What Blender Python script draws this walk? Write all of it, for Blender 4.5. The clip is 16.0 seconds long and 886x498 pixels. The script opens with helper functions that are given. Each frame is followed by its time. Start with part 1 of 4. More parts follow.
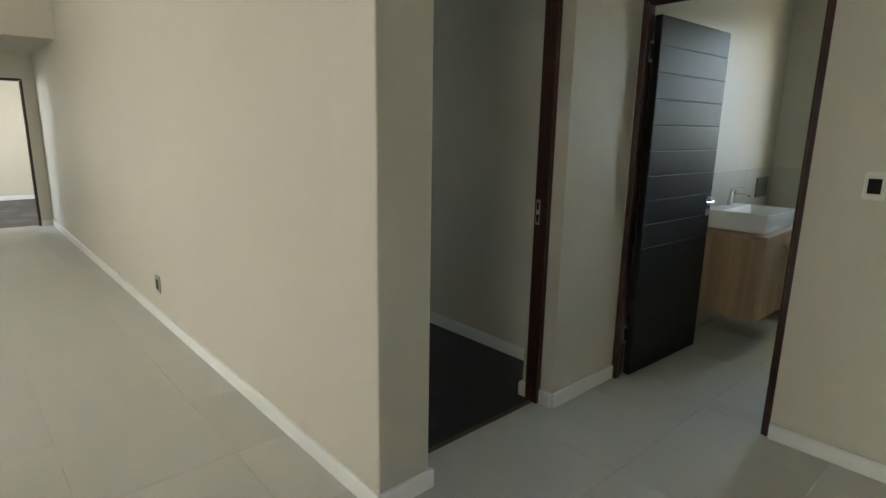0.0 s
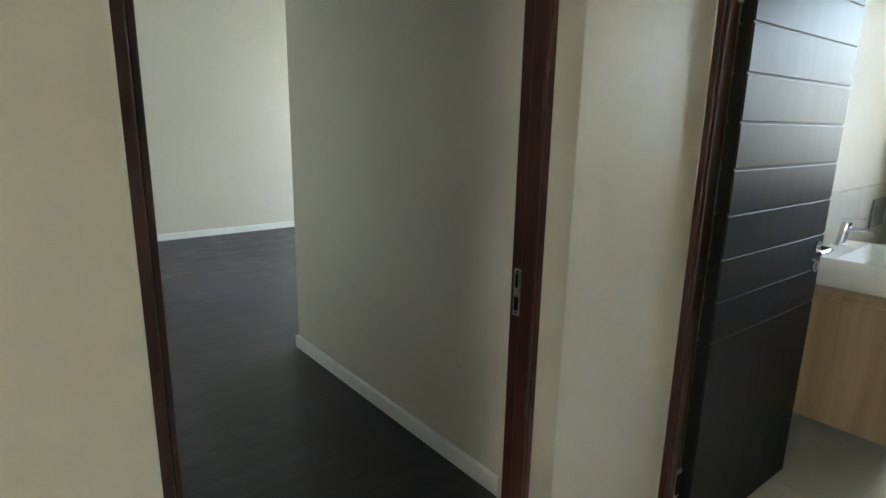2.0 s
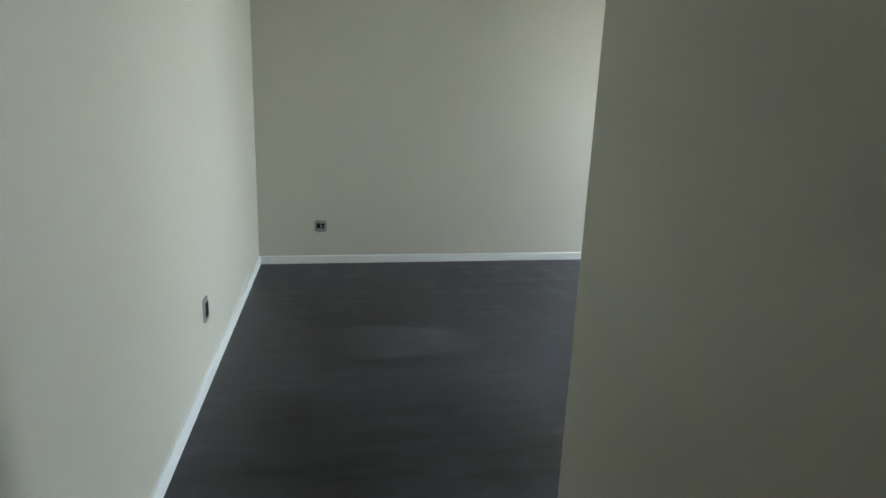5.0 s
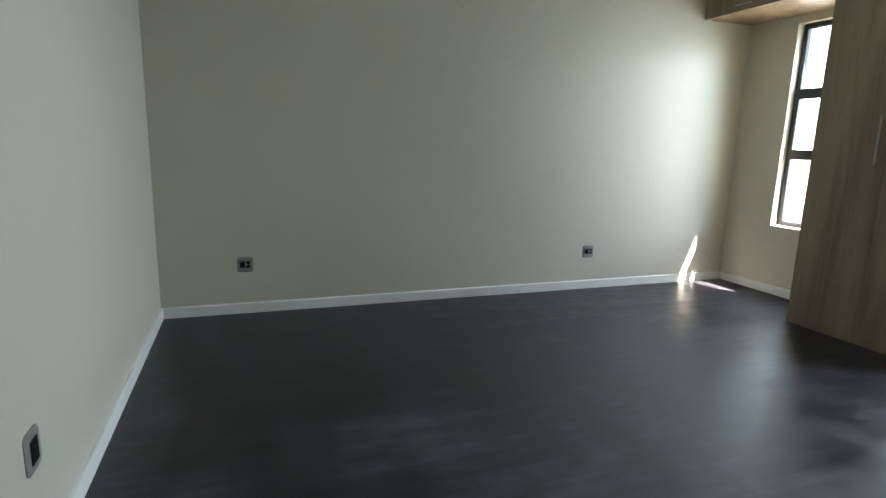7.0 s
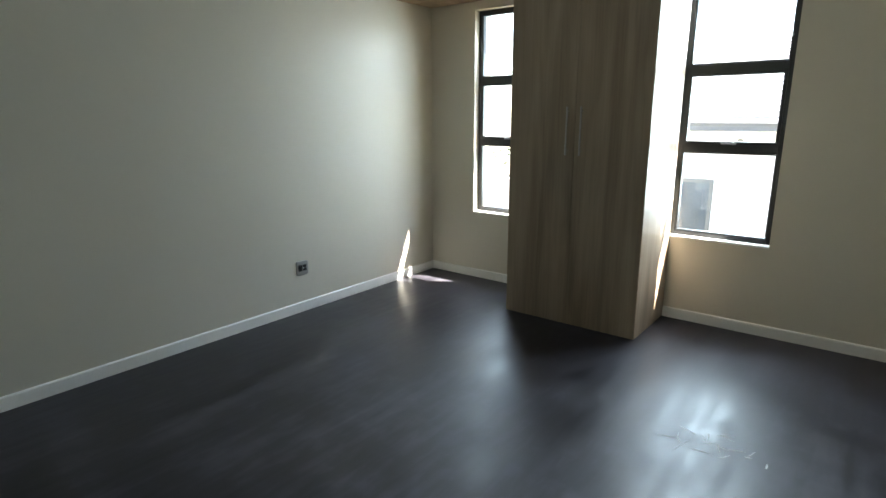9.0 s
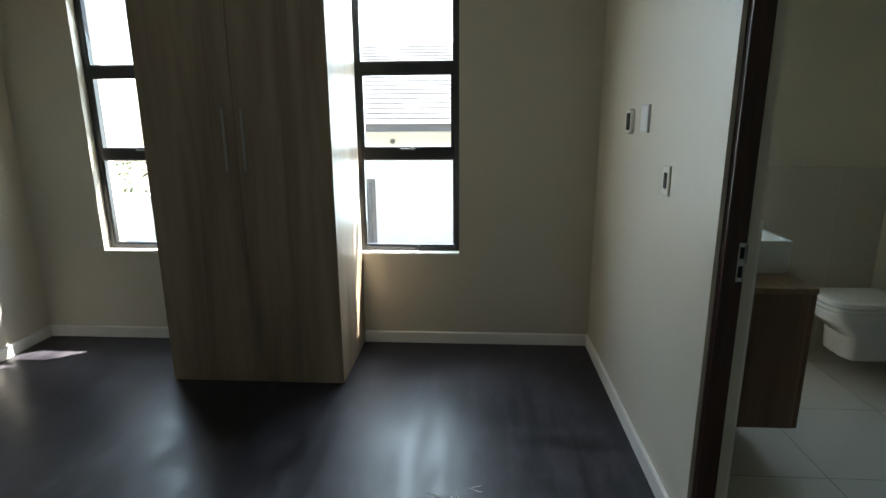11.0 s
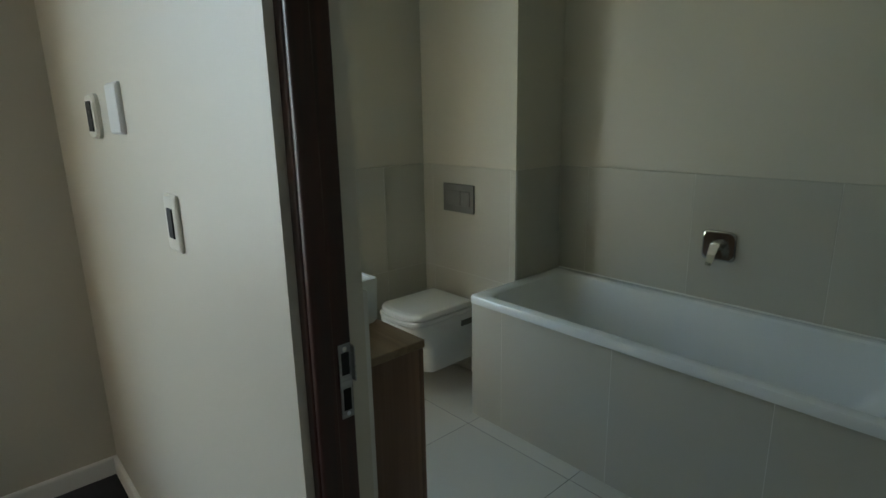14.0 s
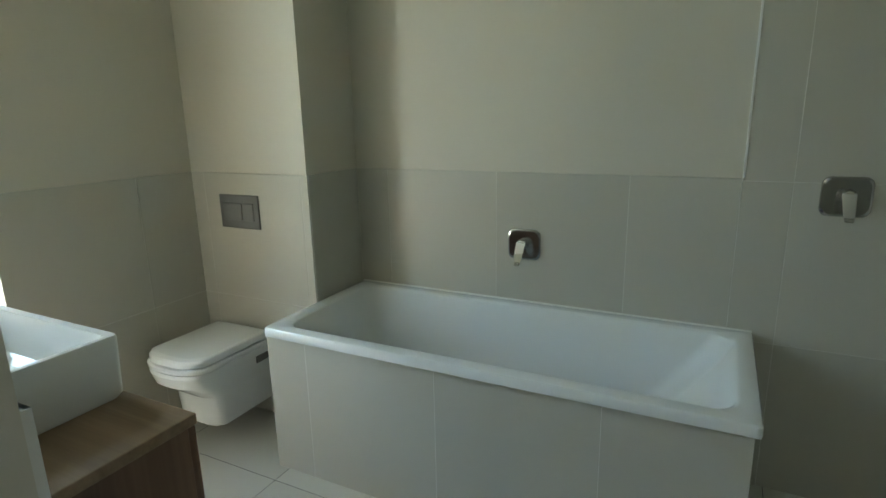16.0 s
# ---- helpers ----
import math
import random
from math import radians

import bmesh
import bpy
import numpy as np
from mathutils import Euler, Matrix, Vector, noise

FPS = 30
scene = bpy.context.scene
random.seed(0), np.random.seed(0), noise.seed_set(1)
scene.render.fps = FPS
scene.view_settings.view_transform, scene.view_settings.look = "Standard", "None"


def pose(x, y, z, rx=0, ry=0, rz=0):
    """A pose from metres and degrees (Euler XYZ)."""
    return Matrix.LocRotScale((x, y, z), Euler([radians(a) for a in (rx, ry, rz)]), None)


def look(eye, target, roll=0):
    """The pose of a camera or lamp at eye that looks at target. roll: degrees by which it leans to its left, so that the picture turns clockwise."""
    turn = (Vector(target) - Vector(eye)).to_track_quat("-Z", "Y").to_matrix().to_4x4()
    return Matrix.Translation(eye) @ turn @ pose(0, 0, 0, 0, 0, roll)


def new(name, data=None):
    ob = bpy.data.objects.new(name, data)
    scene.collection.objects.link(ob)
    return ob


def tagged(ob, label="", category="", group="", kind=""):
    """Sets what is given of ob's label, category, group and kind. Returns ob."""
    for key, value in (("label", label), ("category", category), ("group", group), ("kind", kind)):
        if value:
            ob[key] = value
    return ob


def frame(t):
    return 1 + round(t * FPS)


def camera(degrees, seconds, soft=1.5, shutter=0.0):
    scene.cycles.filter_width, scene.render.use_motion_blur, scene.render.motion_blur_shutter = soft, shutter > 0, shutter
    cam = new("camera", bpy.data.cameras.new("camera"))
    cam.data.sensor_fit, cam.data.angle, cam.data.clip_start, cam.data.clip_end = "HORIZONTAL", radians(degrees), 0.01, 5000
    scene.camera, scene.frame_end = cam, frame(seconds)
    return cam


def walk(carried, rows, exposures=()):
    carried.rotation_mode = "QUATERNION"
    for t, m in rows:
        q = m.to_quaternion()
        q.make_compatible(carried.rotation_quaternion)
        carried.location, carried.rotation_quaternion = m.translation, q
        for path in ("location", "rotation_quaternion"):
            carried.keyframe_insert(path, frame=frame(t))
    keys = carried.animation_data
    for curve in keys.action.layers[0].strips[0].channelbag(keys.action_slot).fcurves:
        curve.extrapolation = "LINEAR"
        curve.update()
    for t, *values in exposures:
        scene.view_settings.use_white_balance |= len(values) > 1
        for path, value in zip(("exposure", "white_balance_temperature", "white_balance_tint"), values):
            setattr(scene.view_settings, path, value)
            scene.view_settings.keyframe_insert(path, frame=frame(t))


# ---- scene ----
cam = camera(77.8, 16.0)

PATH = [
    (0, (-1.107, -1.589, 1.443), (0.205, -0.142, 1.015), 1.0),
    (0.5, (-0.744, -1.428, 1.457), (0.566, 0.02, 1.023), 0.8),
    (1, (-0.413, -1.236, 1.496), (0.89, 0.211, 1.039), 0.8),
    (1.5, (-0.153, -1.038, 1.477), (1.134, 0.426, 1.032), 0.9),
    (2, (0.086, -0.8, 1.467), (1.32, 0.708, 1.015), 1.1),
    (2.5, (0.292, -0.558, 1.462), (1.389, 1.051, 1.006), 0.8),
    (3, (0.465, -0.258, 1.455), (1.303, 1.499, 0.994), 0.9),
    (3.5, (0.622, -0.004, 1.427), (1.24, 1.844, 0.973), 0.9),
    (4, (0.705, 0.275, 1.416), (1.161, 2.169, 0.964), 1.7),
    (6.3, (0.725, 1.696, 1.373), (1.146, 3.606, 0.955), 2.3),
    (6.5, (0.706, 1.817, 1.337), (1.185, 3.717, 0.939), 2.0),
    (7, (0.739, 2.048, 1.333), (1.403, 3.895, 0.949), 1.6),
    (7.5, (0.816, 2.292, 1.35), (1.683, 4.053, 0.964), 1.2),
    (8, (0.96, 2.49, 1.383), (2.014, 4.143, 0.99), 0.6),
    (8.5, (1.029, 2.678, 1.508), (2.333, 4.13, 1.07), 0.0),
    (10.8, (1.737, 3.251, 1.543), (3.667, 3.486, 1.075), -0.4),
    (11, (1.815, 3.253, 1.546), (3.755, 3.378, 1.073), -0.4),
    (11.5, (2.021, 3.239, 1.528), (3.958, 3.086, 1.056), -0.3),
    (12, (2.225, 3.159, 1.528), (4.134, 2.789, 1.057), -0.5),
    (12.5, (2.416, 3.085, 1.515), (4.255, 2.454, 1.044), -0.7),
    (13, (2.583, 2.984, 1.491), (4.309, 2.091, 1.019), -0.8),
    (13.5, (2.728, 2.888, 1.494), (4.331, 1.789, 1.02), -1.0),
    (14, (2.85, 2.836, 1.498), (4.295, 1.539, 1.021), -1.1),
    (14.5, (2.901, 2.771, 1.498), (4.194, 1.324, 1.016), -1.4),
    (15, (2.979, 2.682, 1.469), (4.123, 1.112, 0.994), -1.4),
    (15.5, (3.02, 2.626, 1.454), (4.041, 0.972, 0.984), -1.2),
    (16, (3.059, 2.577, 1.456), (3.936, 0.843, 0.986), -1.2),
]
EXPOSURES = [(0, 4.35), (1, 4.65), (1.5, 4.88), (2, 5.22), (2.5, 5.5), (3, 5.5), (3.5, 5.5), (4, 5.28), (6.5, 4.08), (7, 4.08), (7.5, 4.17), (8, 4.10), (8.5, 3.95), (11, 2.88), (12, 2.95), (12.5, 2.92), (13.5, 3.05), (14.5, 3.45), (15.5, 3.9), (16, 4.2)]
walk(cam, [(t, look(eye, target, roll)) for t, eye, target, roll in PATH], EXPOSURES)

# ---- world, sun, large lights ----
world = bpy.data.worlds.new("world")
scene.world = world
world.use_nodes = True
wn = world.node_tree.nodes
sky = wn.new("ShaderNodeTexSky")
sky.sky_type, sky.sun_disc = "NISHITA", False
SUN_WAY = Vector((-0.729, 1.0, -1.75)).normalized()
sky.sun_elevation = math.asin(-SUN_WAY.z)
sky.sun_rotation = math.atan2(-SUN_WAY.x, -SUN_WAY.y)
wn["Background"].inputs["Strength"].default_value = 0.15
world.node_tree.links.new(sky.outputs["Color"], wn["Background"].inputs["Color"])

sun_data = bpy.data.lights.new("sun", "SUN")
sun_data.energy, sun_data.angle, sun_data.color = 5.0, radians(0.5), (1.0, 0.95, 0.86)
sun = new("sun", sun_data)
sun.matrix_world = look((20, -15, 40), Vector((20, -15, 40)) + SUN_WAY)


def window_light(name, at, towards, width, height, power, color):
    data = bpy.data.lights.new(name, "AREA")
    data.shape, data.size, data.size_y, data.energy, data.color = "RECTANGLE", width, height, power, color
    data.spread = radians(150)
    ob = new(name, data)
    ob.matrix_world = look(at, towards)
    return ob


DAY = (0.92, 0.97, 1.0)
WARM_DAY = (0.97, 0.93, 0.70)
# Two fill lamps added to light the passage, in assumed openings out of view.
window_light("unseen_lounge_fill", (-4.55, -2.8, 1.5), (0, -2.5, 1.3), 0.95, 0.95, 0.29, WARM_DAY)
window_light("unseen_passage_fill", (-4.55, 2.7, 1.5), (0, 2.7, 1.3), 1.9, 1.1, 0.83, WARM_DAY)
window_light("bathroom_daylight", (4.21, -0.77, 1.75), (2.0, -0.8, 1.1), 0.46, 1.0, 0.17, (0.80, 1.0, 0.84))
window_light("far_room_daylight", (-2.8, 10.4, 1.5), (-0.5, 9.8, 1.0), 1.5, 1.5, 4, DAY)
window_light("ensuite_daylight", (5.60, 1.91, 1.55), (3.5, 1.91, 1.2), 0.62, 1.7, 0.72, (0.775, 1.0, 0.79))
window_light("bedroom_daylight", (5.68, 5.517, 1.55), (3.0, 5.45, 0.6), 0.66, 1.7, 3.4, (0.775, 0.925, 1.0))
window_light("bedroom_daylight", (5.68, 3.715, 1.55), (3.0, 4.0, 0.55), 0.66, 1.7, 4.7, (0.775, 0.925, 1.0))


# ---- materials ----
def material(name, color, rough=0.5, metal=0.0, spec=0.5, coat=0.0):
    m = bpy.data.materials.new(name)
    m.use_nodes = True
    p = m.node_tree.nodes["Principled BSDF"]
    p.inputs["Base Color"].default_value = (*color, 1)
    p.inputs["Roughness"].default_value = rough
    p.inputs["Metallic"].default_value = metal
    p.inputs["Specular IOR Level"].default_value = spec
    p.inputs["Coat Weight"].default_value = coat
    return m


def textured(name, dark, light, rough, scale=(1, 1, 1), noise_scale=4.0, detail=6.0, bump=0.1, bump_scale=60.0, rough_var=0.1,
             spec=0.5, per_object=0.0, distortion=0.0, bump_distance=0.002, contrast=(0.3, 0.7)):
    """A surface with broad mottling and fine relief in object space."""
    m = material(name, light, rough, 0, spec)
    nt = m.node_tree
    n, l = nt.nodes, nt.links
    p = n["Principled BSDF"]
    tc, mp = n.new("ShaderNodeTexCoord"), n.new("ShaderNodeMapping")
    mp.inputs["Scale"].default_value = scale
    l.new(tc.outputs["Object"], mp.inputs["Vector"])
    info = n.new("ShaderNodeObjectInfo")
    shift = n.new("ShaderNodeVectorMath")
    shift.operation = "MULTIPLY_ADD"
    l.new(info.outputs["Random"], shift.inputs[0])
    shift.inputs[1].default_value = (37, 21, 53)
    l.new(mp.outputs["Vector"], shift.inputs[2])
    big = n.new("ShaderNodeTexNoise")
    big.inputs["Scale"].default_value, big.inputs["Detail"].default_value = noise_scale, detail
    big.inputs["Distortion"].default_value = distortion
    l.new(shift.outputs[0], big.inputs["Vector"])
    ramp = n.new("ShaderNodeValToRGB")
    ramp.color_ramp.elements[0].position, ramp.color_ramp.elements[1].position = contrast
    ramp.color_ramp.elements[0].color, ramp.color_ramp.elements[1].color = (*dark, 1), (*light, 1)
    l.new(big.outputs["Fac"], ramp.inputs["Fac"])
    color = ramp.outputs["Color"]
    if per_object:
        vary, hsv = n.new("ShaderNodeMapRange"), n.new("ShaderNodeHueSaturation")
        vary.inputs["To Min"].default_value, vary.inputs["To Max"].default_value = 1 - per_object, 1 + per_object
        l.new(info.outputs["Random"], vary.inputs["Value"])
        l.new(vary.outputs["Result"], hsv.inputs["Value"])
        l.new(color, hsv.inputs["Color"])
        color = hsv.outputs["Color"]
    l.new(color, p.inputs["Base Color"])
    rr = n.new("ShaderNodeMapRange")
    rr.inputs["To Min"].default_value, rr.inputs["To Max"].default_value = max(rough - rough_var, 0.02), rough + rough_var
    l.new(big.outputs["Fac"], rr.inputs["Value"])
    l.new(rr.outputs["Result"], p.inputs["Roughness"])
    if bump:
        fine, bp = n.new("ShaderNodeTexNoise"), n.new("ShaderNodeBump")
        fine.inputs["Scale"].default_value, fine.inputs["Detail"].default_value = bump_scale, 4
        l.new(mp.outputs["Vector"], fine.inputs["Vector"])
        bp.inputs["Strength"].default_value, bp.inputs["Distance"].default_value = bump, bump_distance
        l.new(fine.outputs["Fac"], bp.inputs["Height"])
        l.new(bp.outputs["Normal"], p.inputs["Normal"])
    return m


PLASTER = textured("painted_plaster", (0.564, 0.530, 0.447), (0.594, 0.560, 0.477), 0.42, noise_scale=0.9, bump=0.12, bump_scale=130, spec=0.35, rough_var=0.06)
CEILING = textured("ceiling_paint", (0.76, 0.75, 0.72), (0.80, 0.79, 0.76), 0.8, noise_scale=1.2, bump=0.08, bump_scale=160)
WHITE_TRIM = textured("white_gloss_paint", (0.74, 0.74, 0.71), (0.80, 0.80, 0.78), 0.42, noise_scale=3, bump=0.05, bump_scale=90)
FLOOR_TILE = textured("porcelain_floor_tile", (0.535, 0.525, 0.475), (0.565, 0.555, 0.505), 0.37, contrast=(0.1, 0.9), detail=3, noise_scale=2.2, bump=0.03, bump_scale=220, per_object=0.03, rough_var=0.06)
WALL_TILE = textured("porcelain_wall_tile", (0.462, 0.444, 0.382), (0.498, 0.480, 0.416), 0.38, contrast=(0.1, 0.9), noise_scale=3.0, bump=0.03, bump_scale=200, per_object=0.025, rough_var=0.06)
GROUT = textured("tile_grout", (0.47, 0.46, 0.42), (0.54, 0.53, 0.49), 0.9, noise_scale=12, bump=0.2, bump_scale=300)
PALE_GROUT = textured("white_grout", (0.62, 0.61, 0.57), (0.70, 0.69, 0.65), 0.9, noise_scale=12, bump=0.2, bump_scale=300)
MAHOGANY = textured("stained_mahogany", (0.022, 0.0058, 0.0045), (0.058, 0.0140, 0.0097), 0.38, scale=(14, 14, 0.9), noise_scale=3, bump=0.05, bump_scale=10, distortion=0.6, bump_distance=0.001)
DARK_DOOR = textured("black_brown_door_stain", (0.0155, 0.0142, 0.0140), (0.0185, 0.0165, 0.0160), 0.43, spec=0.17, scale=(9, 9, 0.8), noise_scale=3, detail=4, bump=0.10, bump_scale=2.2, bump_distance=0.0012, distortion=0.3, rough_var=0.07)
PORCELAIN = material("white_ceramic", (0.78, 0.79, 0.78), 0.08, 0, 0.5)
ACRYLIC = material("white_acrylic", (0.76, 0.78, 0.78), 0.13, 0, 0.5)
HANDLE_METAL = textured("satin_handle_metal", (0.38, 0.36, 0.33), (0.46, 0.44, 0.41), 0.42, scale=(1, 1, 30), noise_scale=6, bump=0)
HANDLE_METAL.node_tree.nodes["Principled BSDF"].inputs["Metallic"].default_value = 0.8
CHROME = material("chrome", (0.72, 0.72, 0.72), 0.08, 1)
# Darker chrome copy for mixer plates; their shade sits in the base colour.
SHADED_CHROME = material("shaded_chrome_plate", (0.44, 0.44, 0.445), 0.14, 1)
STEEL = textured("brushed_steel", (0.36, 0.36, 0.35), (0.50, 0.50, 0.49), 0.32, scale=(1, 1, 30), noise_scale=6, bump=0)
STEEL.node_tree.nodes["Principled BSDF"].inputs["Metallic"].default_value = 1
SATIN_PLASTIC = material("champagne_plastic", (0.70, 0.68, 0.60), 0.28, 0.1)
SATIN_STEEL = material("satin_steel", (0.66, 0.66, 0.65), 0.38, 0.7)
SATIN_GREY = material("satin_grey_plastic", (0.30, 0.295, 0.275), 0.32, 0.2)
BLACK_PLASTIC = material("black_plastic", (0.010, 0.010, 0.011), 0.45, 0, 0.12)
WHITE_PLASTIC = material("white_plastic", (0.70, 0.70, 0.69), 0.35)
GREY_PLASTIC = textured("matt_grey_plastic", (0.13, 0.13, 0.125), (0.17, 0.17, 0.165), 0.4, noise_scale=5, bump=0)
ALUMINIUM = textured("black_aluminium", (0.014, 0.015, 0.016), (0.022, 0.023, 0.025), 0.4, noise_scale=6, bump=0.05, bump_scale=200)
SILICONE = material("white_silicone", (0.7, 0.7, 0.67), 0.45)


def clear_glass():
    """Thin clear glazing: what lies behind it, with a weak mirror over it."""
    m = bpy.data.materials.new("window_glass")
    m.use_nodes = True
    n, l = m.node_tree.nodes, m.node_tree.links
    n.remove(n["Principled BSDF"])
    clear, gloss, mix = n.new("ShaderNodeBsdfTransparent"), n.new("ShaderNodeBsdfGlossy"), n.new("ShaderNodeMixShader")
    clear.inputs["Color"].default_value = (0.95, 0.97, 0.96, 1)
    gloss.inputs["Roughness"].default_value = 0.0
    mix.inputs["Fac"].default_value = 0.06
    l.new(clear.outputs[0], mix.inputs[1])
    l.new(gloss.outputs[0], mix.inputs[2])
    l.new(mix.outputs[0], n["Material Output"].inputs["Surface"])
    return m


GLASS = clear_glass()
HOUSE_WALL = textured("white_house_plaster", (0.72, 0.71, 0.67), (0.80, 0.79, 0.75), 0.85, noise_scale=0.7, bump=0.3, bump_scale=40)
ROOF_TILE = textured("grey_concrete_roof_tile", (0.13, 0.128, 0.124), (0.18, 0.176, 0.17), 0.8, noise_scale=2, bump=0.3, bump_scale=30, per_object=0.08)
FASCIA = textured("grey_fascia", (0.10, 0.10, 0.10), (0.15, 0.15, 0.15), 0.5, noise_scale=3, bump=0.1)
GREY_GLASS = textured("curtained_grey_glass", (0.06, 0.075, 0.09), (0.12, 0.14, 0.16), 0.25, noise_scale=1.5, bump=0)
GROUND = textured("dry_garden_ground", (0.16, 0.13, 0.09), (0.26, 0.23, 0.16), 0.95, noise_scale=0.6, bump=0.5, bump_scale=12)
LEAF = textured("bush_leaf", (0.08, 0.10, 0.045), (0.12, 0.15, 0.07), 0.6, noise_scale=3, bump=0, per_object=0.2)
BARK = textured("bark", (0.08, 0.06, 0.04), (0.16, 0.12, 0.09), 0.9, noise_scale=8, bump=0.5, bump_scale=30)


def laminate(name, dark, light, grain=(5.0, 5.0, 0.35), rough=0.42):
    """Vertical-grained wood foil: broad bands with fine streaks over them."""
    m = material(name, light, rough, 0, 0.4)
    n, l = m.node_tree.nodes, m.node_tree.links
    p = n["Principled BSDF"]
    tc, info, add = n.new("ShaderNodeTexCoord"), n.new("ShaderNodeObjectInfo"), n.new("ShaderNodeVectorMath")
    add.operation = "MULTIPLY_ADD"
    l.new(info.outputs["Random"], add.inputs[0])
    add.inputs[1].default_value = (7, 13, 3)
    l.new(tc.outputs["Object"], add.inputs[2])
    mp, mp2 = n.new("ShaderNodeMapping"), n.new("ShaderNodeMapping")
    mp.inputs["Scale"].default_value = grain
    mp2.inputs["Scale"].default_value = [g * 9 for g in grain[:2]] + [grain[2] * 3] if grain[2] < grain[0] else [grain[0] * 3, grain[1] * 9, grain[2] * 9]
    l.new(add.outputs[0], mp.inputs["Vector"])
    l.new(add.outputs[0], mp2.inputs["Vector"])
    a, b = n.new("ShaderNodeTexNoise"), n.new("ShaderNodeTexNoise")
    a.inputs["Scale"].default_value, a.inputs["Detail"].default_value, a.inputs["Distortion"].default_value = 1.8, 5, 0.5
    b.inputs["Scale"].default_value, b.inputs["Detail"].default_value = 2.5, 6
    l.new(mp.outputs["Vector"], a.inputs["Vector"])
    l.new(mp2.outputs["Vector"], b.inputs["Vector"])
    mix = n.new("ShaderNodeMath")
    mix.operation = "MULTIPLY_ADD"
    l.new(b.outputs["Fac"], mix.inputs[0])
    mix.inputs[1].default_value = 0.20
    l.new(a.outputs["Fac"], mix.inputs[2])
    ramp = n.new("ShaderNodeValToRGB")
    e = ramp.color_ramp.elements
    e[0].position, e[1].position = 0.42, 0.78
    e[0].color, e[1].color = (*dark, 1), (*light, 1)
    l.new(mix.outputs[0], ramp.inputs["Fac"])
    l.new(ramp.outputs["Color"], p.inputs["Base Color"])
    bp = n.new("ShaderNodeBump")
    bp.inputs["Strength"].default_value, bp.inputs["Distance"].default_value = 0.12, 0.0006
    l.new(b.outputs["Fac"], bp.inputs["Height"])
    l.new(bp.outputs["Normal"], p.inputs["Normal"])
    return m


OAK = laminate("grey_oak_foil", (0.190, 0.142, 0.098), (0.375, 0.292, 0.208), grain=(3.6, 3.6, 0.30))
OAK_WARM = laminate("honey_oak_foil", (0.27, 0.18, 0.10), (0.44, 0.31, 0.19))
# Oak foil with the ensuite's shade put into its colour, deeper on the sides.
OAK_SHADED = laminate("shaded_oak_foil", (0.120, 0.062, 0.040), (0.235, 0.136, 0.090))
OAK_SHADED_FLAT = laminate("shaded_oak_foil_top", (0.19, 0.125, 0.075), (0.34, 0.235, 0.150), grain=(0.5, 6.0, 6.0))
OAK_FLAT = laminate("honey_oak_foil_top", (0.27, 0.18, 0.10), (0.44, 0.31, 0.19), grain=(0.5, 6.0, 6.0))


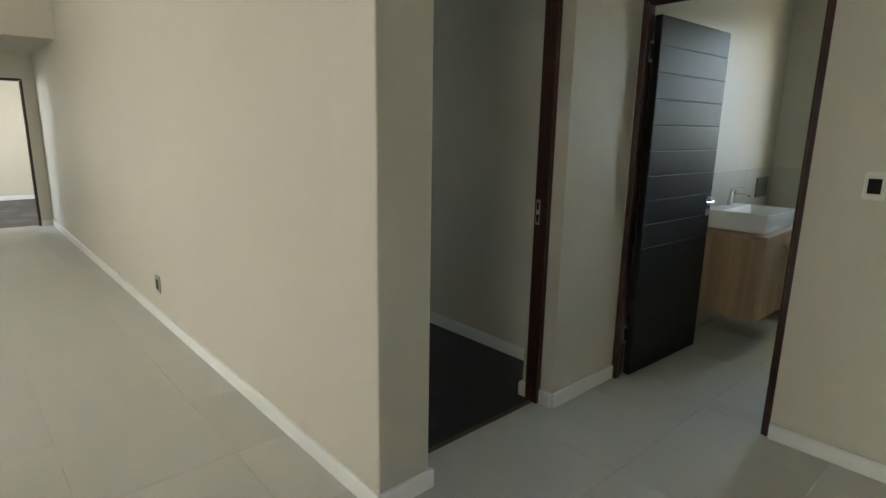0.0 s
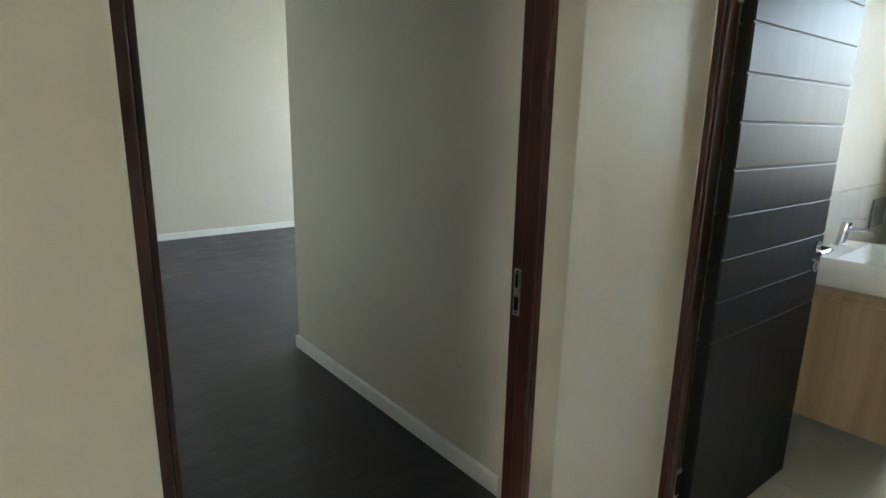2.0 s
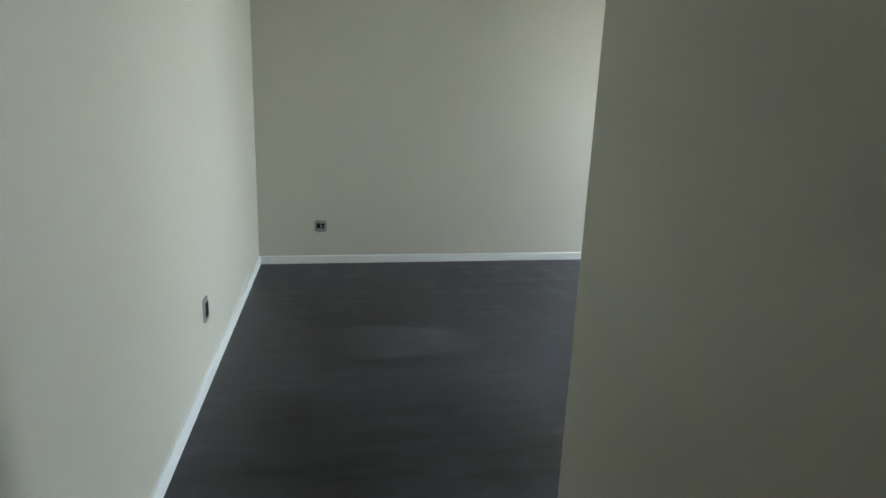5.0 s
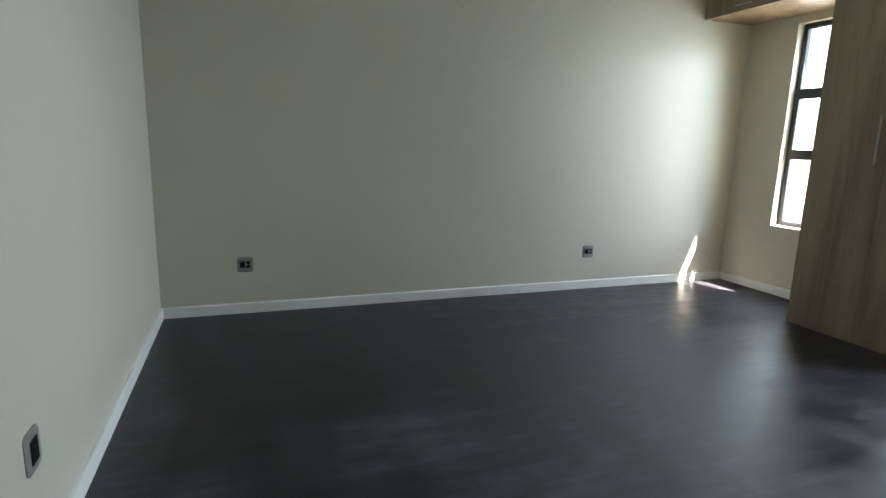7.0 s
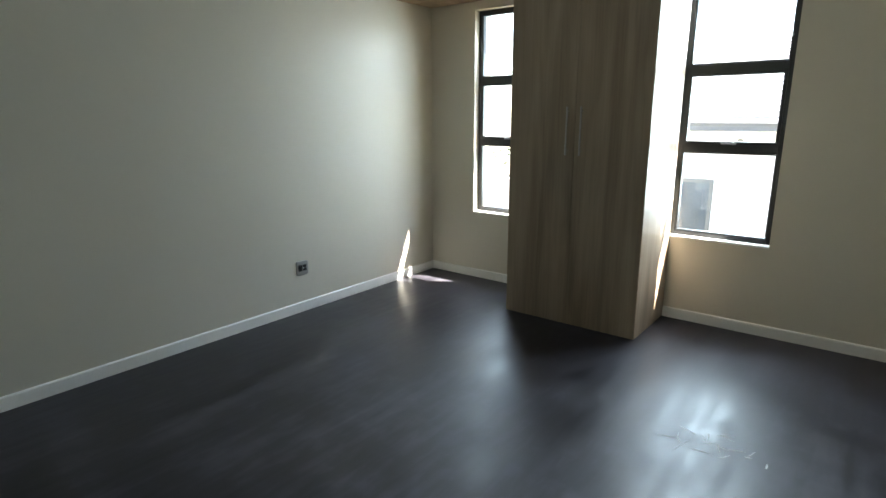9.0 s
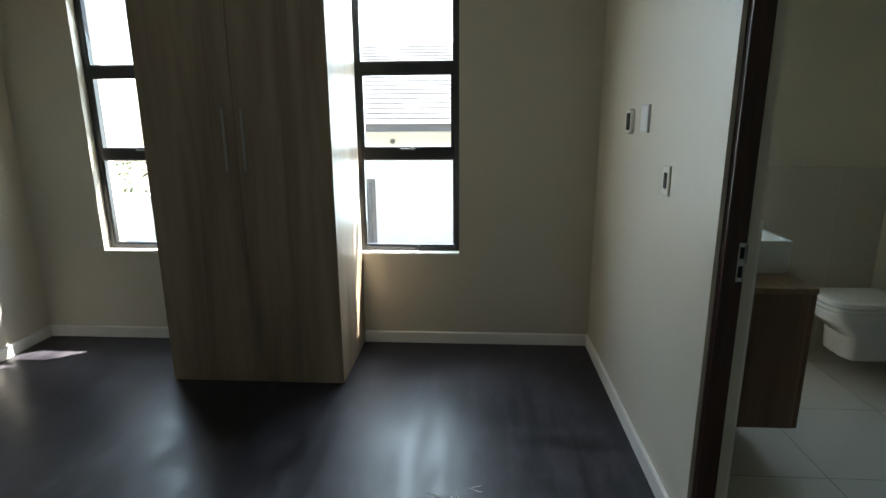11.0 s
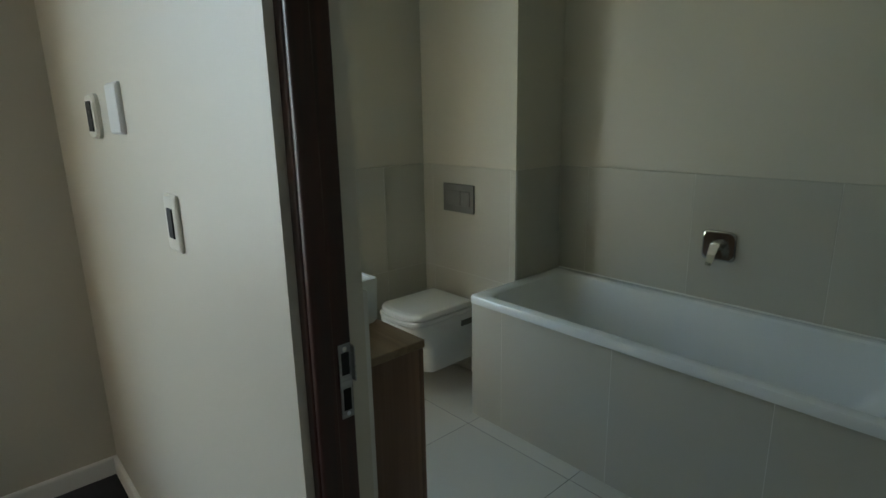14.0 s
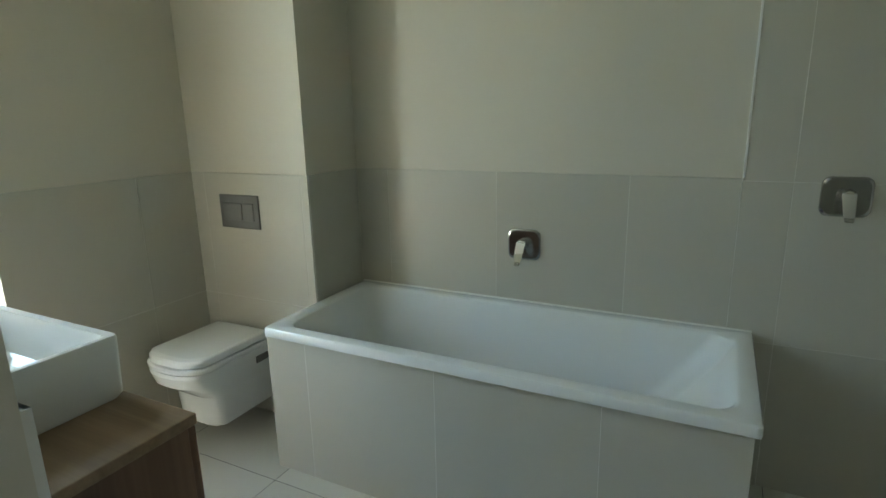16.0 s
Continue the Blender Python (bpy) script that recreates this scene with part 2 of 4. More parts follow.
def vinyl_floor():
    """Dark charcoal resin-look vinyl with soft trowel clouds and long pale streaks."""
    m = material("dark_vinyl", (0.03, 0.028, 0.028), 0.33, 0, 0.42)
    n, l = m.node_tree.nodes, m.node_tree.links
    p = n["Principled BSDF"]
    tc = n.new("ShaderNodeTexCoord")

    def noise(scale, detail, distortion, stretch, turn):
        mp, tex = n.new("ShaderNodeMapping"), n.new("ShaderNodeTexNoise")
        mp.inputs["Scale"].default_value = stretch
        mp.inputs["Location"].default_value = (3.1, 7.7, 0.37)
        mp.inputs["Rotation"].default_value = (0, 0, radians(turn))
        tex.inputs["Scale"].default_value, tex.inputs["Detail"].default_value, tex.inputs["Distortion"].default_value = scale, detail, distortion
        tex.noise_dimensions = "2D"
        tex.inputs["Roughness"].default_value = 0.45
        l.new(tc.outputs["Object"], mp.inputs["Vector"])
        l.new(mp.outputs["Vector"], tex.inputs["Vector"])
        return tex.outputs["Fac"]

    cloud, streak, cross = noise(0.9, 3, 0.0, (1, 1, 1), 0), noise(2.2, 4, 0.0, (0.5, 2.6, 1), -14), noise(2.6, 3, 0.0, (2.2, 0.5, 1), 9)

    def madd(a, k, c):
        x = n.new("ShaderNodeMath")
        x.operation = "MULTIPLY_ADD"
        l.new(a, x.inputs[0])
        x.inputs[1].default_value = k
        l.new(c, x.inputs[2])
        return x.outputs[0]

    fixed = n.new("ShaderNodeValue")
    fixed.outputs[0].default_value = 0.02
    drag = noise(3.0, 5, 0.0, (0.22, 5.5, 1), -4)
    scuff = noise(7.5, 6, 0.4, (0.7, 1.9, 1), 28)
    both = madd(scuff, 0.46, madd(drag, 0.36, madd(cross, 0.4, madd(streak, 0.5, madd(cloud, 0.55, fixed.outputs[0])))))
    ramp = n.new("ShaderNodeValToRGB")
    e = ramp.color_ramp.elements
    spread = n.new("ShaderNodeMapRange")
    spread.inputs["From Min"].default_value, spread.inputs["From Max"].default_value = 0.78, 1.54
    l.new(both, spread.inputs["Value"])
    e[0].color, e[1].color = (0.003, 0.0024, 0.0042, 1), (0.072, 0.069, 0.084, 1)
    mid = e.new(0.5)
    mid.color = (0.0245, 0.0225, 0.0290, 1)
    l.new(spread.outputs["Result"], ramp.inputs["Fac"])
    l.new(ramp.outputs["Color"], p.inputs["Base Color"])
    rr = n.new("ShaderNodeMapRange")
    rr.inputs["From Min"].default_value, rr.inputs["From Max"].default_value = 0.88, 1.50
    rr.inputs["To Min"].default_value, rr.inputs["To Max"].default_value = 0.30, 0.58
    l.new(both, rr.inputs["Value"])
    l.new(rr.outputs["Result"], p.inputs["Roughness"])
    bp = n.new("ShaderNodeBump")
    bp.inputs["Strength"].default_value, bp.inputs["Distance"].default_value = 0.22, 0.004
    l.new(madd(scuff, 0.5, drag), bp.inputs["Height"])
    l.new(bp.outputs["Normal"], p.inputs["Normal"])
    return m


VINYL = vinyl_floor()


# ---- mesh helpers ----
def box(bm, lo, hi, bevel=0.0, segments=2):
    """A box between two corners, with rounded edges where bevel is given."""
    lo, hi = Vector(lo), Vector(hi)
    made = bmesh.ops.create_cube(bm, size=1.0)["verts"]
    for v in made:
        v.co = Vector([(a + b) / 2 + c * (b - a) for a, b, c in zip(lo, hi, v.co)])
    if bevel:
        edges = {e for v in made for e in v.link_edges}
        bmesh.ops.bevel(bm, geom=list(edges), offset=bevel, segments=segments, profile=0.5, affect="EDGES", clamp_overlap=True)
    return bm


def cyl(bm, a, b, r, r2=None, sides=24, bevel=0.0):
    """A round bar from a to b."""
    a, b = Vector(a), Vector(b)
    m = Matrix.Translation((a + b) / 2) @ (b - a).to_track_quat("Z", "Y").to_matrix().to_4x4()
    made = bmesh.ops.create_cone(bm, cap_ends=True, segments=sides, radius1=r, radius2=r if r2 is None else r2, depth=(b - a).length, matrix=m)["verts"]
    for f in {f for v in made for f in v.link_faces}:
        f.smooth = True
    if bevel:
        caps = [e for e in {e for v in made for e in v.link_edges} if any(len(f.verts) > 4 for f in e.link_faces)]
        bmesh.ops.bevel(bm, geom=caps, offset=bevel, segments=2, profile=0.5, affect="EDGES", clamp_overlap=True)
    return bm


def rounded_ring(half_x, half_y, radius, z, count=6, cx=0.0, cy=0.0):
    """Points round a rectangle with rounded corners."""
    out = []
    radius = min(radius, half_x * 0.999, half_y * 0.999)
    for k, (sx, sy) in enumerate(((1, 1), (-1, 1), (-1, -1), (1, -1))):
        for i in range(count + 1):
            a = math.pi / 2 * (k + i / count)
            out.append(Vector((cx + sx * (half_x - radius) + radius * math.cos(a), cy + sy * (half_y - radius) + radius * math.sin(a), z)))
    return out


def loft(bm, rings, cap_first=True, cap_last=True):
    """Skins a row of rings of as many points each."""
    rows = [[bm.verts.new(p) for p in ring] for ring in rings]
    for lower, upper in zip(rows, rows[1:]):
        for i in range(len(lower)):
            j = (i + 1) % len(lower)
            bm.faces.new((lower[i], lower[j], upper[j], upper[i])).smooth = True
    if cap_first:
        bm.faces.new(list(reversed(rows[0])))
    if cap_last:
        bm.faces.new(rows[-1])
    return bm


def tube(bm, points, radius, sides=14):
    """A bent round bar along points."""
    pts = [Vector(p) for p in points]
    rings = []
    for i, p in enumerate(pts):
        way = (pts[min(i + 1, len(pts) - 1)] - pts[max(i - 1, 0)]).normalized()
        side = way.cross(Vector((0.13, 0.21, 0.97))).normalized()
        up = side.cross(way)
        rings.append([p + radius * (math.cos(a) * side + math.sin(a) * up) for a in [2 * math.pi * k / sides for k in range(sides)]])
    return loft(bm, rings)


def mesh_of(name, bm, mat, smooth=True):
    bmesh.ops.recalc_face_normals(bm, faces=bm.faces[:])
    if not smooth:
        for f in bm.faces:
            f.smooth = False
    else:
        for e in bm.edges:
            e.smooth = len(e.link_faces) != 2 or e.calc_face_angle(0.0) < radians(32)
    me = bpy.data.meshes.new(name)
    bm.to_mesh(me)
    bm.free()
    me.materials.append(mat)
    return me


def thing(name, label="", category="", group="", kind="", at=None):
    ob = new(name)
    ob.empty_display_size = 0.1
    if at is not None:
        ob.matrix_basis = at
    return tagged(ob, label, category, group, kind)


def part(name, bm, mat, parent, label="", smooth=True):
    ob = new(name, mesh_of(name, bm, mat, smooth))
    ob.parent = parent
    return tagged(ob, label)


def solid(name, bm, mat, label="", category="", kind="", group="", smooth=True, at=None):
    ob = new(name, mesh_of(name, bm, mat, smooth))
    if at is not None:
        ob.matrix_basis = at
    return tagged(ob, label, category, group, kind)


def one(lo, hi, bevel=0.0, segments=2):
    return box(bmesh.new(), lo, hi, bevel, segments)


# ---- large structure ----
TOP = 3.0
XE, YN, YB, XC, YC, XW, XB = 5.395, 2.492, 6.365, 1.506, 2.415, 0.110, 1.71
ENS_S, ENS_N = 0.32, 2.362


def wall(name, along, lo, hi, across, openings=(), label="", top=TOP, bottom=0.0, mat=None, round_=0.0):
    """A wall along x or y from lo to hi, between the two faces of across; each opening (from, to, sill, head) goes through it."""
    bm = bmesh.new()

    def block(a, b, z0, z1):
        if b - a > 1e-4 and z1 - z0 > 1e-4:
            if along == "x":
                box(bm, (a, across[0], z0), (b, across[1], z1))
            else:
                box(bm, (across[0], a, z0), (across[1], b, z1), round_, 3)

    at = lo
    for a, b, sill, head in sorted(openings):
        block(at, a, bottom, top)
        block(a, b, bottom, sill)
        block(a, b, head, top)
        at = b
    block(at, hi, bottom, top)
    return solid(name, bm, mat or PLASTER, label or "smooth beige painted plaster wall", "wall", "structure", smooth=round_ > 0)


WIN_Z = (0.643, 2.44)
WIN_A, WIN_B, WIN_C = (5.175, 5.859), (3.375, 4.055), (1.58, 2.24)
HEAD = 2.09
PW, PS, PD = -0.038, -0.075, 0.207

wall("wall_west", "y", 0.20, 7.9, (PW, XW))
bm = one((PW, PS, 0), (PD, 0.20, TOP))
arris = [e for e in bm.edges if all(abs(v.co.y - PS) < 1e-4 for v in e.verts) and abs(e.verts[0].co.z - e.verts[1].co.z) > 1]
bmesh.ops.bevel(bm, geom=arris, offset=0.007, segments=5, profile=0.5, affect="EDGES")
solid("wall_west_end", bm, PLASTER, "smooth beige painted plaster wall end with rounded arrises", "wall", "structure")
wall("wall_north", "x", XW, XE + 0.25, (YB, YB + 0.25))
wall("wall_east", "y", 0.04, YB, (XE, XE + 0.25), [(*WIN_A, *WIN_Z), (*WIN_B, *WIN_Z), (*WIN_C, *WIN_Z)])
wall("wall_entry", "x", PD, XB, (0.0, 0.20), [(PD, 1.131, 0.0, HEAD)])
wall("wall_corridor", "y", 0.20, YC, (XC, XC + 0.15), round_=0.006)
wall("wall_ensuite_west", "x", XC + 0.15, 2.55, (ENS_N, YC))
wall("wall_ensuite", "x", 2.55, XE, (ENS_N, YN), [(2.728, 3.577, 0.0, HEAD)])
wall("wall_between_bathrooms", "x", XC + 0.15, XE, (0.04, ENS_S))
wall("wall_bathroom_west", "y", -4.9, 0.0, (XB, XB + 0.15), [(-0.866, -0.004, 0.0, HEAD + 0.03)])
wall("wall_bathroom_east", "y", -2.4, 0.04, (4.13, 4.30), [(-1.02, -0.52, 1.20, 2.30)])
wall("wall_bathroom_south", "x", XB + 0.15, 4.30, (-2.65, -2.40))
wall("wall_lounge_south", "x", -4.75, 1.88, (-5.15, -4.9))
# Unseen wall; both openings are assumed, to let in the passage fill light.
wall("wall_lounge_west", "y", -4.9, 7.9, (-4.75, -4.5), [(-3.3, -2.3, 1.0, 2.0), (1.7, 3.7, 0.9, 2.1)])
wall("wall_passage_north", "x", -4.75, 0.25, (7.9, 8.15), [(-1.01, -0.18, 0.0, 2.0)])
wall("wall_far_room_north", "x", -3.2, 0.6, (11.4, 11.65))
wall("wall_far_room_east", "y", 8.15, 11.4, (0.35, 0.6))
wall("wall_far_room_west", "y", 8.15, 11.4, (-3.2, -2.95), [(9.6, 11.2, 0.7, 2.3)])
solid("passage_bulkhead", one((-4.5, 5.88, 2.314), (PW, 7.9, TOP)), PLASTER, "beige plastered bulkhead over the passage end", "bulkhead", "structure", smooth=False)
solid("shower_nib", one((4.672, ENS_S, 0), (XE, 0.695, TOP)), PLASTER, "beige plastered pipe duct behind the toilet", "duct", "structure", smooth=False)

solid("floor_bedroom", one((0.03, 0.12, -0.10), (XE + 0.1, YB + 0.1, 0.0)), VINYL, "dark charcoal vinyl floor with dusty streaks", "floor", "structure", smooth=False)
solid("floor_slab_passage", box(one((-4.5, -4.9, -0.12), (1.78, 0.12, -0.006)), (-4.5, 0.12, -0.12), (0.03, 8.0, -0.006)), GROUT, "grouted floor bed under the tiles", "floor", "structure", smooth=False)
solid("floor_slab_bathroom", one((1.78, -2.4, -0.12), (4.13, 0.04, -0.006)), GROUT, "grouted floor bed under the tiles", "floor", "structure", smooth=False)
solid("floor_slab_ensuite", one((XC + 0.15, ENS_S, -0.14), (XE, ENS_N + 0.04, -0.006)), GROUT, "grouted floor bed under the tiles", "floor", "structure", smooth=False)
solid("floor_far_room", one((-2.95, 8.0, -0.1), (0.35, 11.4, 0.002)), VINYL, "dark charcoal vinyl floor", "floor", "structure", smooth=False)
solid("ceiling", one((-4.75, -5.15, TOP), (XE + 0.25, 11.65, TOP + 0.15)), CEILING, "plain white painted ceiling", "ceiling", "structure", smooth=False)
solid("roof_eave", one((XE + 0.25, -3.0, 3.02), (6.09, 7.0, 3.22)), CEILING, "white soffit of the roof overhang", "eave", "structure", smooth=False)


def skirting(along, lo, hi, face, out, h=0.08):
    """A painted skirting on the wall face at coordinate face, standing proud towards out (+1 or -1)."""
    t = 0.016
    profile = [(0, 0), (t, 0), (t, h - 0.008), (t - 0.003, h - 0.002), (t - 0.008, h), (0, h)]
    bm = bmesh.new()
    rings = []
    for s in (lo, hi):
        rings.append([Vector((s, face + out * u, v)) if along == "x" else Vector((face + out * u, s, v)) for u, v in profile])
    loft(bm, rings)
    return solid("baseboard", bm, WHITE_TRIM, "low white painted skirting board along the wall", "baseboard", "structure", smooth=False)


skirting("y", PS, 7.9, PW, -1)
skirting("x", PW - 0.016, PD + 0.016, PS, -1)
skirting("y", PS, 0.075, PD, 1)
skirting("x", 1.131, XB, 0.0, -1)
skirting("y", 0.0, 0.075, 1.131, -1)
skirting("y", 0.165, 0.20, 1.131, -1)
skirting("x", 1.115, XC, 0.20, 1)
skirting("y", 0.216, YC, XC, -1)
skirting("x", XC - 0.016, 2.55, YC, 1)
skirting("y", 0.20, YB, XW, 1)
skirting("x", XW + 0.016, XE, YB, -1)
skirting("y", 5.076, YB - 0.016, XE, -1)
skirting("y", YN, 4.034, XE, -1)
skirting("x", 3.577, XE - 0.016, YN, 1)
skirting("y", -4.9, -0.868, XB, -1)
skirting("x", -0.18, PW - 0.016, 7.9, -1)
skirting("x", -4.5, -1.01, 7.9, -1)
skirting("y", 8.15, 11.4, 0.35, -1)
skirting("x", -2.95, 0.334, 11.4, -1)


# ---- doors ----
def door_frame(name, along, lo, hi, face, depth, into, head, label, thick=0.0):
    """A stained timber frame in an opening: two jambs and a head, each with a stop bead. face is its outer side, into the way it goes deep."""
    w = 0.034
    ob = thing(name, label, "door frame", kind="structure")

    def bar(nm, a, b, z0, z1, d0, d1, bev=0.003):
        p0, p1 = face + into * d0, face + into * d1
        c0, c1 = min(p0, p1), max(p0, p1)
        bm = one((a, c0, z0), (b, c1, z1), bev) if along == "x" else one((c0, a, z0), (c1, b, z1), bev)
        part(nm, bm, MAHOGANY, ob)

    s = depth * 0.5
    bar("jamb", lo, lo + thick + w - 0.012, 0, head, 0, depth)
    bar("jamb", hi - w + 0.012, hi, 0, head, 0, depth)
    bar("head", lo, hi, head - w + 0.012, head, 0.001, depth - 0.001)
    bar("stop", lo + thick + w - 0.012, lo + thick + w, 0, head - w, 0.002, s)
    bar("stop", hi - w, hi - w + 0.012, 0, head - w, 0.002, s)
    bar("stop", lo + w, hi - w, head - w, head - w + 0.012, 0.002, s)
    return ob


def lever_handle(leaf, x, z, side, tip):
    """A chrome lever on a round rose with a keyhole rose under it, on the leaf face at y = side's sheet; tip is the way that the lever points."""
    y0 = side
    sgn = 1 if side > 0 else -1
    bm = cyl(bmesh.new(), (x, y0, z), (x, y0 + sgn * 0.009, z), 0.026, bevel=0.002)
    handle = part("handle", bm, CHROME, leaf, "chrome lever handle on a round rose")
    bm = tube(bmesh.new(), [(x, y0 + sgn * 0.008, z), (x, y0 + sgn * 0.040, z), (x + tip * 0.004, y0 + sgn * 0.048, z), (x + tip * 0.014, y0 + sgn * 0.052, z),
                            (x + tip * 0.06, y0 + sgn * 0.052, z), (x + tip * 0.125, y0 + sgn * 0.052, z)], 0.0095)
    part("lever", bm, CHROME, handle)
    bm = cyl(bmesh.new(), (x, y0, z - 0.075), (x, y0 + sgn * 0.008, z - 0.075), 0.024, bevel=0.002)
    rose = part("keyhole_rose", bm, CHROME, leaf, "round chrome keyhole rose")
    bm = one((x - 0.004, y0 + sgn * 0.0075 - 0.001, z - 0.088), (x + 0.004, y0 + sgn * 0.0075 + 0.002, z - 0.064))
    part("keyhole", bm, BLACK_PLASTIC, rose)


def door_leaf(name, label, width, height, m, handed):
    """A dark leaf along +x from its hinge, 44 mm thick round y = 0, with boards let into its upper half; m places the hinge edge."""
    ob = thing(name, label, "door", kind="structure", at=m)
    t = 0.018
    part("core", one((0.0, -t, 0.008), (width, t, height), 0.002), DARK_DOOR, ob)
    z = height
    for i in range(9):
        h = height - 1.897 if i == 0 else 0.1385
        for s in (-1, 1):
            y0, y1 = sorted((s * t, s * 0.0225))
            part("board", one((0.001, y0, z - h + 0.0035), (width - 0.001, y1, z - 0.0035), 0.003), DARK_DOOR, ob)
        z -= h
    for s in (-1, 1):
        y0, y1 = sorted((s * t, s * 0.0225))
        part("lower_panel", one((0.001, y0, 0.010), (width - 0.001, y1, z - 0.0035), 0.003), DARK_DOOR, ob)
    for s in (-1, 1):
        lever_handle(ob, width - 0.055, 1.015, s * 0.0225, -1 if handed else 1)
    for hz in (0.265, 1.865):
        ys = sorted((handed * 0.014, handed * 0.0290))
        hinge = part("hinge", one((-0.046, ys[0], hz - 0.055), (-0.003, ys[1], hz + 0.055), 0.002), SATIN_STEEL, ob, "chrome butt hinge")
        part("hinge_recess", one((-0.036, handed * 0.0105 - 0.003, hz - 0.038), (-0.012, handed * 0.0105 + 0.003, hz + 0.038), 0.001), DARK_DOOR, hinge)
        part("hinge_knuckle", cyl(bmesh.new(), (-0.005, handed * 0.026, hz - 0.05), (-0.005, handed * 0.026, hz + 0.05), 0.006, sides=12), CHROME, hinge)
    return ob


door_frame("door_frame_1", "x", PD, 1.131, 0.076, 0.088, 1, HEAD, "dark mahogany-stained timber door frame of the bedroom", 0.020)
door_leaf("door_1", "open black-brown timber door with grooved boards", 0.792, 2.04, pose(0.234, 0.204, 0.0, 0, 0, 90.2), -1)
door_frame("door_frame_2", "y", -0.866, -0.004, XB - 0.003, 0.090, 1, HEAD + 0.03, "dark mahogany-stained timber door frame of the bathroom")
door_leaf("door_2", "open black-brown timber door with grooved boards", 0.81, 2.05, pose(1.801, -0.048, 0.0, 0, 0, -2.2), 1)
door_frame("door_frame_3", "x", 2.728, 3.577, YN - 0.014, 0.074, -1, HEAD, "dark mahogany-stained timber door frame of the ensuite")
door_frame("door_frame_4", "x", -1.01, -0.18, 7.897, 0.10, 1, 2.0, "dark mahogany-stained timber door frame at the passage end")


solid("threshold_strip", one((PD + 0.004, 0.100, 0.0), (1.127, 0.128, 0.006), 0.002), material("brown_metal_strip", (0.16, 0.12, 0.095), 0.4, 0.6), "slim brown metal strip between tile and vinyl floor", "threshold strip", "structure")


def strike_plate(name, m):
    """A steel keep of a mortice lock, let into a jamb; its face looks along local +x."""
    ob = thing(name, "steel strike plate let into the dark door jamb", "strike plate", at=m)
    part("plate", one((0, -0.011, -0.064), (0.0025, 0.011, 0.064), 0.001), STEEL, ob)
    part("latch_hole", one((0.0022, -0.007, 0.012), (0.0032, 0.007, 0.05)), BLACK_PLASTIC, ob)
    part("bolt_hole", one((0.0022, -0.007, -0.05), (0.0032, 0.007, -0.012)), BLACK_PLASTIC, ob)
    part("lip", one((0, 0.011, 0.0), (0.012, 0.014, 0.06), 0.001), STEEL, ob)
    for z in (-0.056, 0.056):
        part("screw", cyl(bmesh.new(), (0.002, 0, z), (0.0036, 0, z), 0.004, sides=10), CHROME, ob)
    return ob


strike_plate("strike_plate", pose(1.109, 0.140, 1.036, 0, 0, 180))
strike_plate("strike_plate", pose(3.555, 2.418, 1.086, 0, 0, 180))


# ---- windows ----
def window(name, lo, hi, sill, head, label, transoms=(1.297, 1.846)):
    """A black aluminium window of three lights in the east wall; the middle one is a top-hung sash."""
    x0, x1 = XE + 0.068, XE + 0.118
    ob = thing(name, label, "window", kind="structure")
    w = 0.034
    for nm, a, b, z0, z1 in (("frame", lo, lo + w, sill, head), ("frame", hi - w, hi, sill, head), ("frame", lo + w, hi - w, sill, sill + w), ("frame", lo + w, hi - w, head - w, head)):
        part(nm, one((x0, a, z0), (x1, b, z1), 0.003), ALUMINIUM, ob)
    for z in transoms:
        part("transom", one((x0 - 0.002, lo + w, z - 0.028), (x1 - 0.002, hi - w, z + 0.028), 0.003), ALUMINIUM, ob)
    levels = [sill + w, *transoms, head - w]
    for k in range(3):
        z0 = levels[k] + (0.028 if k else 0)
        z1 = levels[k + 1] - (0.028 if k < 2 else 0)
        b = 0.022 if k == 1 else 0.010
        sash = part("sash", bmesh_ring(x0 + 0.006 - (0.010 if k == 1 else 0), x1 - 0.008, lo + w, hi - w, z0, z1, b), ALUMINIUM, ob)
        pane = part("pane", one((x0 + 0.024, lo + w + b - 0.003, z0 + b - 0.003), (x0 + 0.030, hi - w - b + 0.003, z1 - b + 0.003)), GLASS, sash, smooth=False)
        pane.visible_shadow = False
    mid = (lo + hi) / 2
    stay = part("stay_handle", one((x0 - 0.014, mid - 0.05, transoms[0] + 0.030), (x0 - 0.004, mid + 0.05, transoms[0] + 0.040), 0.002), STEEL, ob, "slim steel window stay")
    part("peg", cyl(bmesh.new(), (x0 - 0.008, mid - 0.03, transoms[0] + 0.026), (x0 - 0.008, mid - 0.03, transoms[0] + 0.050), 0.005, sides=10), STEEL, stay)
    return ob


def bmesh_ring(x0, x1, a, b, z0, z1, w):
    bm = bmesh.new()
    box(bm, (x0, a, z0), (x1, a + w, z1))
    box(bm, (x0, b - w, z0), (x1, b, z1))
    box(bm, (x0, a + w, z0), (x1, b - w, z0 + w))
    box(bm, (x0, a + w, z1 - w), (x1, b - w, z1))
    return bm


WIN_LABEL = "black aluminium window with three panes above a white sill"
window("window_1", *WIN_A, *WIN_Z, WIN_LABEL)
window("window_2", *WIN_B, *WIN_Z, WIN_LABEL)
window("window_3", *WIN_C, *WIN_Z, "black aluminium ensuite window with three panes")
for a, b in (WIN_A, WIN_B):
    solid("window_sill", one((XE - 0.006, a - 0.002, WIN_Z[0] - 0.012), (XE + 0.069, b + 0.002, WIN_Z[0] + 0.003), 0.003), WHITE_TRIM, "narrow white painted window sill", "window sill", "structure")


